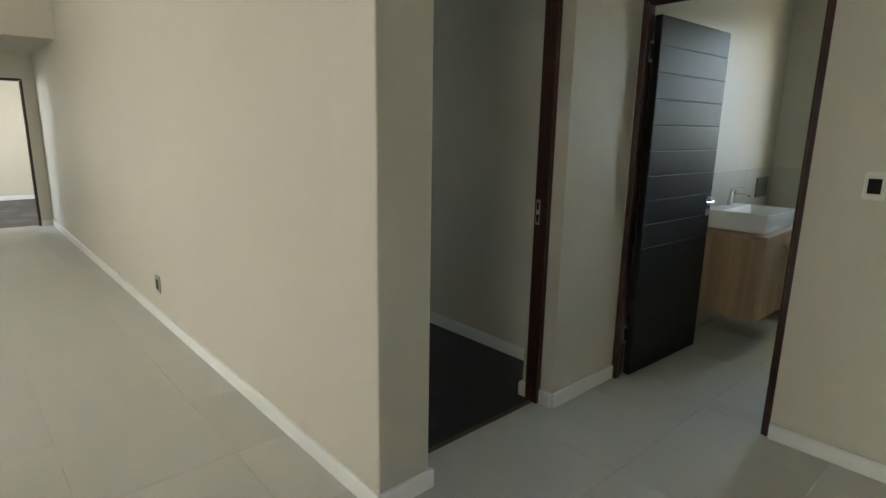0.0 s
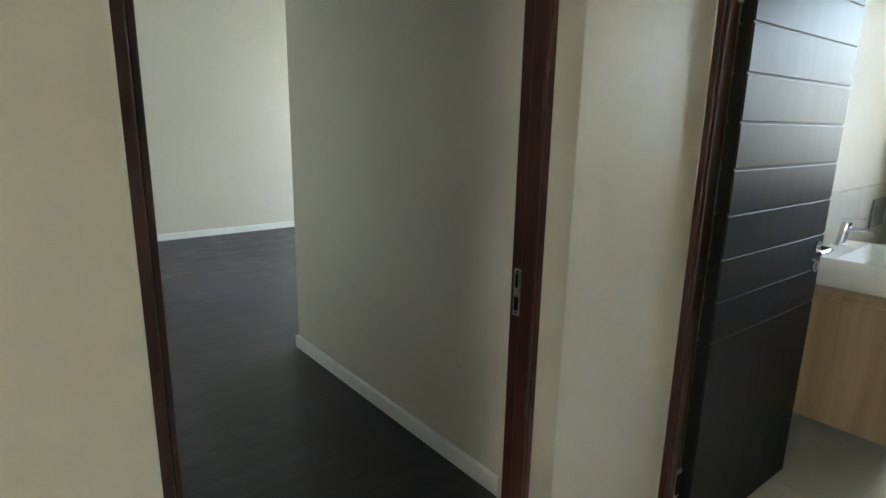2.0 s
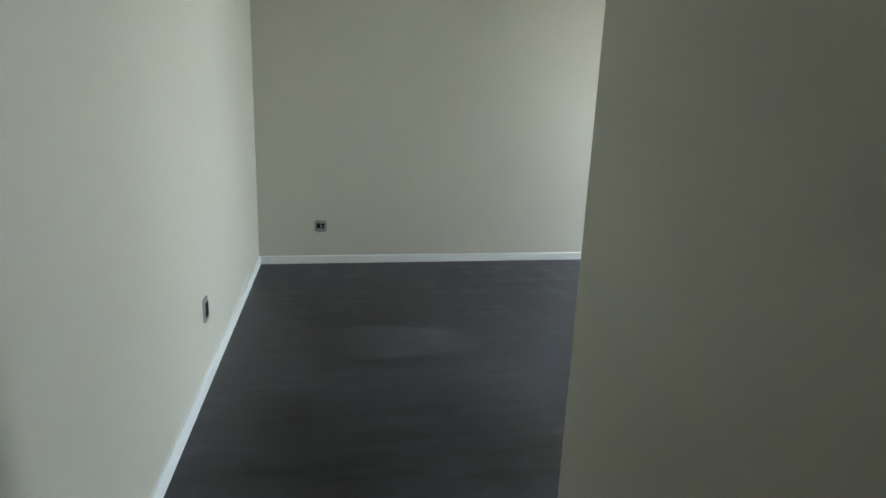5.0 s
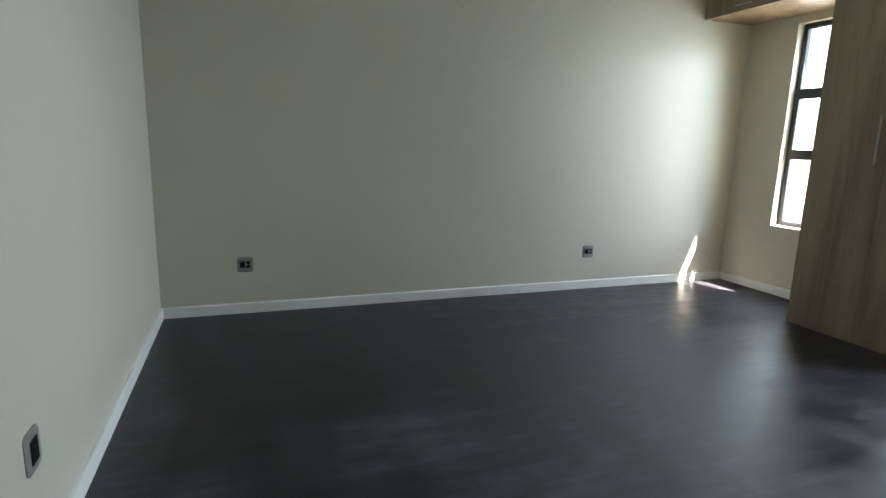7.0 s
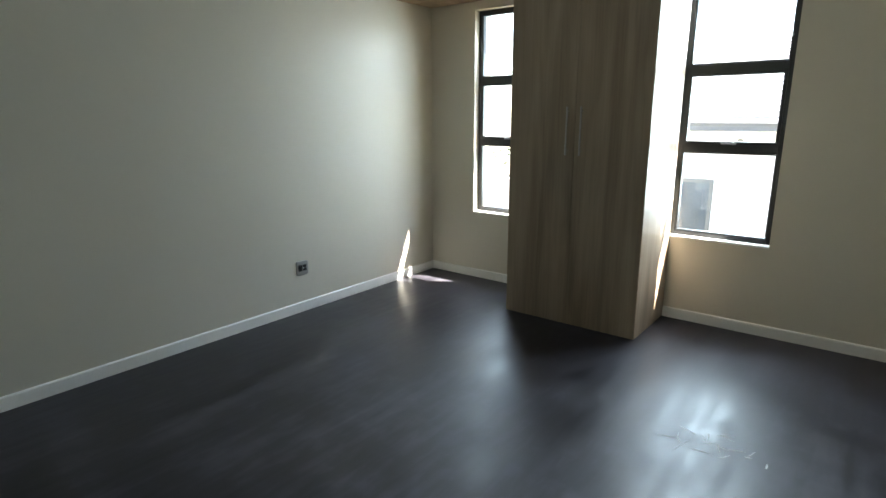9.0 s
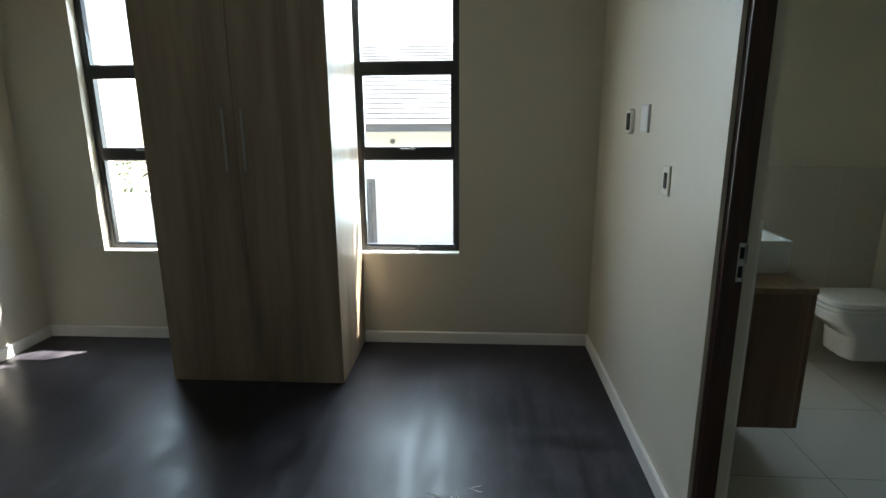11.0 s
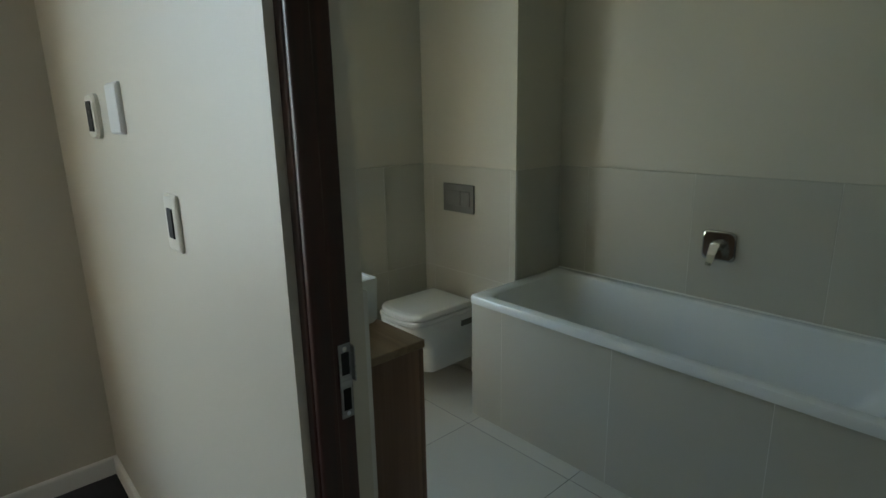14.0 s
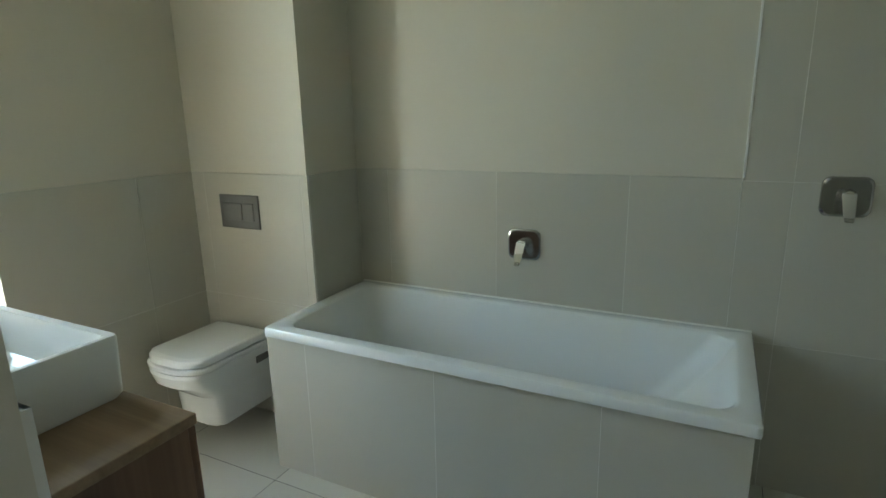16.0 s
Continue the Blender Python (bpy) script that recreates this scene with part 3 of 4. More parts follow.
# ---- bedroom furniture ----
CUP_X, CUP_LO, CUP_HI = 4.752, 4.035, 5.075
cupboard = thing("wardrobe", "tall grey-oak laminate double-door wardrobe between the windows", "wardrobe", at=pose(CUP_X, CUP_LO, 0))
cw, cd, ch = CUP_HI - CUP_LO, XE - CUP_X, 2.96
part("plinth", one((0.012, 0.003, 0.0), (cd, cw - 0.003, 0.065)), OAK, cupboard)
part("side_panel", one((0.018, 0.0, 0.004), (cd - 0.001, 0.016, ch), 0.001), OAK, cupboard)
part("side_panel", one((0.018, cw - 0.016, 0.004), (cd - 0.001, cw, ch), 0.001), OAK, cupboard)
part("carcass", one((0.03, 0.016, 0.065), (cd - 0.002, cw - 0.016, ch - 0.002)), OAK, cupboard)
for k in (0, 1):
    a, b = (0.0, cw / 2 - 0.0012) if k == 0 else (cw / 2 + 0.0012, cw)
    door = part("door", one((0.0, a, 0.004), (0.017, b, ch - 0.004), 0.0012), OAK, cupboard)
    hy = cw / 2 + (-0.052 if k == 0 else 0.052)
    handle = part("handle", tube(bmesh.new(), [(-0.028, hy, 1.26), (-0.028, hy, 1.59)], 0.007, 12), HANDLE_METAL, door, "slim steel bar handle")
    for z in (1.29, 1.56):
        part("handle_post", cyl(bmesh.new(), (-0.028, hy, z), (0.001, hy, z), 0.004, sides=10), HANDLE_METAL, handle)

OH_X, OH_Z = 4.818, 2.513
bridge = thing("overhead_cupboard", "grey-oak laminate overhead cupboard fixed above the window", "cupboard", at=pose(OH_X, CUP_HI, OH_Z))
bl, bd, bh = YB - CUP_HI - 0.002, XE - OH_X - 0.001, 0.445
part("bottom_panel", one((0.0185, 0.002, 0.0), (bd, bl, 0.016), 0.001), OAK_WARM, bridge)
part("carcass", one((0.022, 0.004, 0.016), (bd, bl - 0.002, bh)), OAK, bridge)
for k in (0, 1):
    a, b = (0.002, bl / 2 - 0.0012) if k == 0 else (bl / 2 + 0.0012, bl - 0.001)
    door = part("door", one((0.0, a, -0.002), (0.017, b, bh), 0.0012), OAK, bridge)
    hy = bl / 2 + (-0.2 if k == 0 else 0.2)
    handle = part("handle", tube(bmesh.new(), [(-0.026, hy - 0.08, 0.045), (-0.026, hy + 0.08, 0.045)], 0.005, 12), STEEL, door, "slim steel bar handle")
    for y in (hy - 0.06, hy + 0.06):
        part("handle_post", cyl(bmesh.new(), (-0.026, y, 0.045), (0.001, y, 0.045), 0.004, sides=10), STEEL, handle)


# ---- electrical plates: built facing local -y, x across, z up ----
def plate(name, label, m, w, h, round_, modules, body=SATIN_PLASTIC, depth=0.0085):
    ob = thing(name, label, "wall plate", at=m)
    bm = bmesh.new()
    rings = [[Vector((p.x, -d, p.y)) for p in rounded_ring(w / 2 - i, h / 2 - i, round_, 0)] for d, i in ((0, 0), (depth * 0.6, 0.0), (depth, 0.005))]
    loft(bm, rings)
    part("plate", bm, body, ob)
    for nm, x, z, mw, mh, mat in modules:
        part(nm, one((x - mw / 2, -depth - 0.003, z - mh / 2), (x + mw / 2, -depth + 0.002, z + mh / 2), 0.0015), mat, ob)
    return ob


SOCKET = [("socket_module", -0.021, 0.002, 0.036, 0.050, BLACK_PLASTIC), ("switch_module", 0.021, 0.014, 0.032, 0.022, BLACK_PLASTIC), ("outlet_module", 0.021, -0.013, 0.032, 0.022, BLACK_PLASTIC),
          ("marker", -0.022, 0.020, 0.012, 0.006, WHITE_PLASTIC), ("marker", 0.010, 0.000, 0.008, 0.014, WHITE_PLASTIC), ("marker", 0.026, -0.012, 0.010, 0.008, GREY_PLASTIC)]
SOCKET_LABEL = "satin grey wall socket plate with black modules"
plate("wall_socket", SOCKET_LABEL, pose(0.703, YB, 0.380), 0.116, 0.116, 0.02, SOCKET, SATIN_GREY)
plate("wall_socket", SOCKET_LABEL, pose(3.741, YB, 0.357), 0.116, 0.116, 0.02, SOCKET, SATIN_GREY)
TALL = [("socket_module", 0, 0.0, 0.056, 0.074, BLACK_PLASTIC), ("marker", 0.0, 0.012, 0.012, 0.007, WHITE_PLASTIC), ("marker", 0.004, -0.014, 0.016, 0.006, GREY_PLASTIC)]
plate("wall_socket", SOCKET_LABEL, pose(XW, 3.83, 0.408, 0, 0, 90), 0.11, 0.13, 0.02, TALL, SATIN_GREY)
plate("wall_socket", SOCKET_LABEL, pose(PW, 2.722, 0.282, 0, 0, -90), 0.11, 0.13, 0.015, TALL, SATIN_GREY)
SWITCH = [("rocker", 0, 0, 0.032, 0.064, BLACK_PLASTIC)]
plate("light_switch", "champagne light switch plate with a black rocker", pose(4.079, YN, 1.285, 0, 0, 180), 0.080, 0.122, 0.006, SWITCH)
plate("light_switch", "champagne light switch plate with a black rocker", pose(XB, -1.103, 1.243, 0, 0, -90), 0.075, 0.115, 0.008, [("rocker", 0, 0, 0.046, 0.062, BLACK_PLASTIC)])
plate("thermostat", "rounded champagne control plate with black display", pose(4.675, YN, 1.51, 0, 0, 180), 0.115, 0.122, 0.03, [("display", 0, 0.0, 0.058, 0.082, BLACK_PLASTIC), ("marker", 0, 0.012, 0.030, 0.010, GREY_PLASTIC)], depth=0.016)
plate("blank_plate", "plain white blanking plate on the wall", pose(4.425, YN, 1.526, 0, 0, 180), 0.112, 0.124, 0.005, [], WHITE_PLASTIC, depth=0.012)


# ---- bathroom fittings ----
def basin(name, label, w, d, h, m, tap_x):
    """A rectangular ceramic vessel basin; local x across, y from the back (0) to the front (-d)."""
    ob = thing(name, label, "basin", at=m)
    cx, cy = 0.0, -d / 2
    bm = bmesh.new()
    hx, hy = w / 2, d / 2
    shelf = 0.055
    rings = [rounded_ring(hx - 0.012, hy - 0.012, 0.014, 0.0, 4, cx, cy), rounded_ring(hx - 0.004, hy - 0.004, 0.014, 0.012, 4, cx, cy), rounded_ring(hx, hy, 0.014, h - 0.006, 4, cx, cy),
             rounded_ring(hx - 0.003, hy - 0.003, 0.013, h, 4, cx, cy)]
    iy, icy = hy - 0.013 - shelf, cy - shelf + 0.008
    rings += [rounded_ring(hx - 0.016, iy, 0.014, h, 4, cx, icy), rounded_ring(hx - 0.020, iy - 0.004, 0.014, h - 0.006, 4, cx, icy),
              rounded_ring(hx - 0.034, iy - 0.016, 0.03, 0.045, 4, cx, icy), rounded_ring(hx - 0.06, iy - 0.04, 0.05, 0.030, 4, cx, icy)]
    loft(bm, rings)
    part("bowl", bm, PORCELAIN, ob)
    part("waste", cyl(bmesh.new(), (cx, icy, 0.029), (cx, icy, 0.034), 0.03, bevel=0.002), CHROME, ob, "round chrome waste")
    ty = -0.040
    tap = part("tap", loft(bmesh.new(), [rounded_ring(r, r, r, 0.0 + z, 5, tap_x, ty - lean) for z, r, lean in
                                         ((h - 0.001, 0.026, 0.0), (h + 0.006, 0.026, 0.0), (h + 0.008, 0.021, 0.0), (h + 0.060, 0.020, 0.006), (h + 0.112, 0.021, 0.014), (h + 0.118, 0.018, 0.015))]), CHROME, ob, "chrome single-lever mixer tap")
    bm = bmesh.new()
    rings = []
    for y, z, hw, hh in ((ty - 0.010, h + 0.078, 0.016, 0.012), (ty - 0.050, h + 0.088, 0.015, 0.010), (ty - 0.095, h + 0.090, 0.014, 0.008), (ty - 0.128, h + 0.082, 0.013, 0.007)):
        rings.append([Vector((tap_x + p.x, y, z + p.y)) for p in rounded_ring(hw, hh, 0.006, 0, 4)])
    part("spout", loft(bm, rings), CHROME, tap)
    bm = one((tap_x - 0.011, ty - 0.085, h + 0.124), (tap_x + 0.011, ty + 0.006, h + 0.132), 0.003)
    bmesh.ops.rotate(bm, verts=bm.verts[:], cent=(tap_x, ty, h + 0.12), matrix=Matrix.Rotation(radians(-8), 3, "X"))
    part("lever", bm, CHROME, tap)
    return ob


def vanity(name, label, w, d, h, m, foil, top_foil):
    """A wall-hung vanity: local x across, y from the wall (0) to the front (-d), z from its underside."""
    ob = thing(name, label, "vanity", at=m)
    part("side_panel", one((0.0, -d + 0.018, 0.0), (0.016, 0.0, h - 0.026), 0.001), foil, ob)
    part("side_panel", one((w - 0.016, -d + 0.018, 0.0), (w, 0.0, h - 0.026), 0.001), foil, ob)
    part("carcass", one((0.016, -d + 0.02, 0.002), (w - 0.016, 0.0, h - 0.027)), foil, ob)
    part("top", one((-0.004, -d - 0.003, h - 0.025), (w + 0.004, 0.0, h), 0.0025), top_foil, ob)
    for k in (0, 1):
        a, b = (0.001, w / 2 - 0.001) if k == 0 else (w / 2 + 0.001, w - 0.001)
        door = part("door", one((a, -d, 0.001), (b, -d + 0.017, h - 0.029), 0.001), foil, ob)
        hx = w / 2 + (-0.045 if k == 0 else 0.045)
        z = h - 0.13
        pts = [(hx, -d + 0.002, z - 0.045), (hx, -d - 0.016, z - 0.036), (hx, -d - 0.026, z - 0.015), (hx, -d - 0.028, z), (hx, -d - 0.026, z + 0.015), (hx, -d - 0.016, z + 0.036), (hx, -d + 0.002, z + 0.045)]
        part("handle", tube(bmesh.new(), pts, 0.0055, 10), CHROME, door, "bowed chrome handle")
    return ob


def toilet(name, label, m):
    """A square-cut wall-hung toilet: back at y = 0, projecting to -y; z is height over the floor."""
    ob = thing(name, label, "toilet", at=m)

    def ring(front, half, z, back=0.0, nose=0.10):
        pts = []
        n = 8
        pts.append(Vector((half, -back, z)))
        for i in range(n + 1):
            a = math.pi / 2 * i / n
            pts.append(Vector((half - nose + nose * math.cos(a), -front + nose * 0.62 - nose * 0.62 * math.sin(a), z)))
        for i in range(n + 1):
            a = math.pi / 2 * (1 - i / n)
            pts.append(Vector((-half + nose - nose * math.cos(a), -front + nose * 0.62 - nose * 0.62 * math.sin(a), z)))
        pts.append(Vector((-half, -back, z)))
        return pts

    bm = loft(bmesh.new(), [ring(0.350, 0.128, 0.1150, nose=0.07), ring(0.368, 0.137, 0.1230, nose=0.08), ring(0.374, 0.141, 0.1600, nose=0.09), ring(0.384, 0.146, 0.2650, nose=0.10), ring(0.425, 0.158, 0.3030, nose=0.13),
                            ring(0.488, 0.170, 0.3520, nose=0.15), ring(0.506, 0.174, 0.4030, nose=0.16), ring(0.500, 0.171, 0.4180, nose=0.16)])
    part("bowl", bm, PORCELAIN, ob)
    bm = loft(bmesh.new(), [ring(0.498, 0.172, 0.4205, 0.055, 0.15), ring(0.506, 0.176, 0.4270, 0.055, 0.15), ring(0.506, 0.176, 0.4400, 0.055, 0.15), ring(0.499, 0.172, 0.4450, 0.055, 0.15)])
    part("seat", bm, PORCELAIN, ob)
    bm = loft(bmesh.new(), [ring(0.484, 0.169, 0.4480, 0.05, 0.14), ring(0.492, 0.173, 0.4530, 0.05, 0.14), ring(0.490, 0.172, 0.4700, 0.05, 0.14), ring(0.480, 0.166, 0.4790, 0.055, 0.13), ring(0.455, 0.15, 0.4830, 0.07, 0.12)])
    part("lid", bm, PORCELAIN, ob)
    for s in (-1, 1):
        part("hinge_block", one((s * 0.15 - 0.016, -0.052, 0.416), (s * 0.15 + 0.016, -0.012, 0.452), 0.004), PORCELAIN, ob)
        part("side_cover", one((s * 0.166 - 0.010, -0.15, 0.350), (s * 0.166 + 0.010, -0.04, 0.385), 0.003), GREY_PLASTIC, ob)
    return ob


def flush_plate(name, m):
    ob = thing(name, "matt grey dual-flush plate on the tiled wall", "flush plate", at=m)
    part("frame", one((-0.122, -0.012, -0.080), (0.122, 0.0, 0.080), 0.004), GREY_PLASTIC, ob)
    part("large_button", one((-0.095, -0.017, -0.042), (0.022, -0.011, 0.042), 0.003), GREY_PLASTIC, ob)
    part("small_button", one((0.026, -0.017, -0.042), (0.095, -0.011, 0.042), 0.003), GREY_PLASTIC, ob)
    return ob


def wall_mixer(name, m, spout):
    """A concealed mixer: square rounded plate, round body and a drooping lever, facing local -y."""
    ob = thing(name, "chrome wall mixer with a rounded square plate and lever", "mixer", at=m)
    bm = bmesh.new()
    loft(bm, [[Vector((p.x, -d, p.y)) for p in rounded_ring(0.074 - i, 0.068 - i, 0.028, 0)] for d, i in ((0, 0.002), (0.004, 0), (0.008, 0.002), (0.010, 0.008))])
    part("plate", bm, SHADED_CHROME, ob)
    body = part("body", cyl(bmesh.new(), (0, -0.008, 0.004), (0, -0.055, 0.004), 0.024, 0.021, bevel=0.004), CHROME, ob)
    bm = bmesh.new()
    rings = []
    for y, z, hw, hh in ((-0.040, 0.012, 0.019, 0.013), (-0.058, 0.006, 0.021, 0.013), (-0.078, -0.018, 0.019, 0.010), (-0.096, -0.050, 0.016, 0.007), (-0.104, -0.066, 0.013, 0.005)):
        rings.append([Vector((p.x, y + p.y * 0.5, z + p.y)) for p in rounded_ring(hw, hh, 0.006, 0, 4)])
    loft(bm, rings)
    part("lever", bm, CHROME, body)
    return ob


# passage bathroom
vanity("vanity", "wall-hung honey-oak vanity with bowed chrome handles", 0.754, 0.456, 0.575, pose(2.736, 0.029, 0.224), OAK_WARM, OAK_FLAT)
basin("basin", "white rectangular ceramic vessel basin with chrome tap", 0.56, 0.41, 0.126, pose(3.113, 0.027, 0.799), 0.06)
toilet("toilet", "white wall-hung toilet with closed lid", pose(3.90, 0.029, 0))
flush_plate("flush_plate", pose(3.90, 0.029, 1.018))

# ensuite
vanity("vanity", "wall-hung oak vanity, darkened in colour for shade, beside the ensuite door", 0.90, 0.460, 0.626, pose(3.998, 2.350, 0.238), OAK_SHADED, OAK_SHADED_FLAT)
basin("basin", "white rectangular ceramic vessel basin on the brown vanity", 0.57, 0.455, 0.146, pose(4.483, 2.350, 0.864), 0.0)
toilet("toilet", "white square-cut wall-hung toilet with closed lid", pose(5.09, 0.706, 0, 0, 0, 180))
flush_plate("flush_plate", pose(5.076, 0.706, 1.036, 0, 0, 180))
wall_mixer("bath_mixer", pose(3.795, ENS_S + 0.011, 0.905, 0, 0, 180), True)
wall_mixer("shower_mixer", pose(2.672, ENS_S + 0.011, 1.165, 0, 0, 180), False)

TUB = (2.895, 4.656, ENS_S + 0.012, 1.048)
tub = thing("bathtub", "white acrylic built-in bathtub with a tiled front panel", "bathtub", at=pose((TUB[0] + TUB[1]) / 2, (TUB[2] + TUB[3]) / 2, 0))
hx, hy, tz = (TUB[1] - TUB[0]) / 2, (TUB[3] - TUB[2]) / 2, 0.644
bm = bmesh.new()
loft(bm, [rounded_ring(hx - 0.001, hy - 0.001, 0.012, tz - 0.040), rounded_ring(hx, hy, 0.014, tz - 0.034), rounded_ring(hx, hy, 0.016, tz - 0.010), rounded_ring(hx - 0.004, hy - 0.004, 0.016, tz - 0.003),
          rounded_ring(hx - 0.012, hy - 0.012, 0.016, tz), rounded_ring(hx - 0.052, hy - 0.050, 0.07, tz - 0.001), rounded_ring(hx - 0.064, hy - 0.060, 0.08, tz - 0.010),
          rounded_ring(hx - 0.092, hy - 0.070, 0.09, tz - 0.08, cx=0.012), rounded_ring(hx - 0.20, hy - 0.095, 0.10, tz - 0.30, cx=0.07), rounded_ring(hx - 0.29, hy - 0.13, 0.12, tz - 0.40, cx=0.10), rounded_ring(hx - 0.36, hy - 0.20, 0.10, tz - 0.42, cx=0.11)], cap_first=False)
part("shell", bm, ACRYLIC, tub)
part("waste", cyl(bmesh.new(), (0.03, 0, tz - 0.421), (0.03, 0, tz - 0.414), 0.035, bevel=0.002), CHROME, tub, "round chrome waste")
part("support", one((-hx + 0.03, -hy + 0.01, 0.0), (hx - 0.004, hy - 0.045, 0.06)), GROUT, tub)
panel = part("front_panel", one((-hx + 0.016, hy - 0.040, 0.0), (hx - 0.002, hy - 0.0142, tz - 0.041)), PALE_GROUT, tub, "tiled bath front", smooth=False)
part("sealant_bead", tube(bmesh.new(), [(-hx + 0.004, -hy + 0.002, tz - 0.001), (-hx / 2, -hy + 0.0025, tz), (0.0, -hy + 0.0015, tz), (hx / 2, -hy + 0.0025, tz), (hx - 0.003, -hy + 0.002, tz - 0.001)], 0.005, 8), SILICONE, tub, "white silicone sealant bead")
end_panel = part("end_panel", one((-hx + 0.016, -hy + 0.004, 0.0), (-hx + 0.03, hy - 0.041, tz - 0.041)), PALE_GROUT, tub, "tiled bath end", smooth=False)


# ---- marks on the bedroom floor ----
rnd = random.Random(11)
verts, faces = [], []
for cx, cy, span, wide, turn, count in ((3.70, 3.36, 0.15, 0.006, 2.3, 6), (3.66, 3.24, 0.10, 0.007, 0.6, 6), (3.78, 3.28, 0.10, 0.008, 1.6, 3), (3.76, 3.13, 0.05, 0.010, 0.2, 2)):
    for k in range(count):
        a = turn + rnd.uniform(-1.5, 1.5)
        x, y = cx + rnd.uniform(-0.13, 0.13), cy + rnd.uniform(-0.10, 0.10)
        b0, n = len(verts), 7
        for i in range(n):
            u = i / (n - 1)
            a += rnd.uniform(-0.25, 0.25)
            w = wide * math.sin(math.pi * (0.08 + 0.84 * u)) * rnd.uniform(0.3, 0.6)
            verts += [(x - w * math.sin(a), y + w * math.cos(a), 0.0012), (x + w * math.sin(a), y - w * math.cos(a), 0.0012)]
            x, y = x + span / n * rnd.uniform(0.5, 1.2) * math.cos(a), y + span / n * rnd.uniform(0.5, 1.2) * math.sin(a)
        faces += [(b0 + 2 * i, b0 + 2 * i + 1, b0 + 2 * i + 3, b0 + 2 * i + 2) for i in range(n - 1)]
me = bpy.data.meshes.new("plaster_smears")
me.from_pydata(verts, [], faces)
me.materials.append(textured("dry_plaster_smear", (0.45, 0.45, 0.44), (0.72, 0.72, 0.70), 0.9, noise_scale=30, bump=0))
tagged(new("plaster_smears", me), "chalky white plaster smears on the dark floor", "smears", kind="stuff")


# ---- outside ----
solid("ground", one((5.66, -400, -1.6), (600, 400, -1.33)), GROUND, "dry garden ground", "ground", "structure", smooth=False)
# Added out of view to keep blue sky out of the west openings.
solid("garden_wall_west", one((-7.2, -9.0, -0.3), (-7.0, 12.0, 3.4), 0.01), HOUSE_WALL, "unseen plastered screen that dims and warms light into the lounge openings", "garden wall", "structure")
solid("yard", one((-60, -60, -0.3), (-4.76, 60, -0.14)), GROUND, "dry yard ground outside the lounge", "ground", "structure", smooth=False)
NX = 12.0
house = thing("neighbour_house", "white plastered neighbour house with a pale tiled roof", "house", at=pose(NX, 0, -1.37))
part("wall", one((0.0, -9.0, 0.0), (7.0, 7.2, 2.66)), HOUSE_WALL, house, smooth=False)
part("fascia", one((-0.46, -9.4, 2.65), (-0.42, 7.6, 2.745), 0.004), FASCIA, house, "grey fascia and gutter")
part("soffit", one((-0.42, -9.4, 2.61), (0.0, 7.6, 2.64)), HOUSE_WALL, house, smooth=False)
hw = part("window", one((-0.012, 5.17, 0.15), (0.05, 5.86, 1.77), 0.004), GREY_PLASTIC, house, "grey-framed curtained window")
part("pane", one((-0.016, 5.24, 0.22), (-0.008, 5.79, 1.70)), GREY_GLASS, hw, smooth=False)
part("outlet", cyl(bmesh.new(), (-0.03, 4.82, 2.46), (0.0, 4.82, 2.46), 0.05, bevel=0.004), GREY_PLASTIC, house, "small round wall vent")
roof = part("roof", one((0.0, -9.4, 0.0), (5.2, 7.6, 0.03)), ROOF_TILE, house, smooth=False)
roof.matrix_basis = pose(-0.46, 0, 2.72, 0, -22, 0)
course = mesh_of("roof_course", one((0.0, -9.4, 0.0), (0.27, 7.6, 0.030), 0.007), ROOF_TILE)
for i in range(20):
    row = new("roof_course", course)
    row.parent = roof
    row.matrix_basis = pose(i * 0.25, 0, 0.034, 0, 3.6, 0)
part("rear_roof", one((4.3, -9.4, 4.62), (9.0, 7.6, 4.64)), ROOF_TILE, house, smooth=False).matrix_basis = pose(0.1, 0, 0.02, 0, 0, 0)

wallb = solid("garden_wall", one((8.8, 7.0, -1.33), (9.0, 20.0, 0.55), 0.01), HOUSE_WALL, "white plastered garden wall", "garden wall")
bush = thing("bush", "leafy green garden bush behind the wall", "bush", at=pose(11.2, 8.8, -1.33))
rnd = random.Random(4)
bm = bmesh.new()
for k in range(5):
    a = 2 * math.pi * k / 5
    tube(bm, [(0, 0, 0), (0.12 * math.cos(a), 0.12 * math.sin(a), 0.7), (0.45 * math.cos(a), 0.45 * math.sin(a), 1.6)], 0.03, 6)
part("stem", bm, BARK, bush)
verts, faces = [], []
for k in range(700):
    a, r, z = rnd.uniform(0, 6.283), 0.95 * math.sqrt(rnd.random()), rnd.uniform(0.5, 2.3)
    r *= 0.55 + 0.45 * math.sin(min(3.0, z * 1.25))
    c = Vector((r * math.cos(a), r * math.sin(a), z))
    q = Euler((rnd.uniform(-1, 1), rnd.uniform(-1, 1), rnd.uniform(0, 6.28))).to_matrix()
    b0 = len(verts)
    verts += [tuple(c + q @ Vector(v)) for v in ((-0.06, 0, 0), (0, -0.025, 0.008), (0.06, 0, 0), (0, 0.025, 0.008))]
    faces.append((b0, b0 + 1, b0 + 2, b0 + 3))
me = bpy.data.meshes.new("leaves")
me.from_pydata(verts, [], faces)
me.materials.append(LEAF)
crown = new("leaves", me)
crown.parent = bush
tagged(crown, kind="stuff")


# ---- tiles ----
TILE_MESH = {}


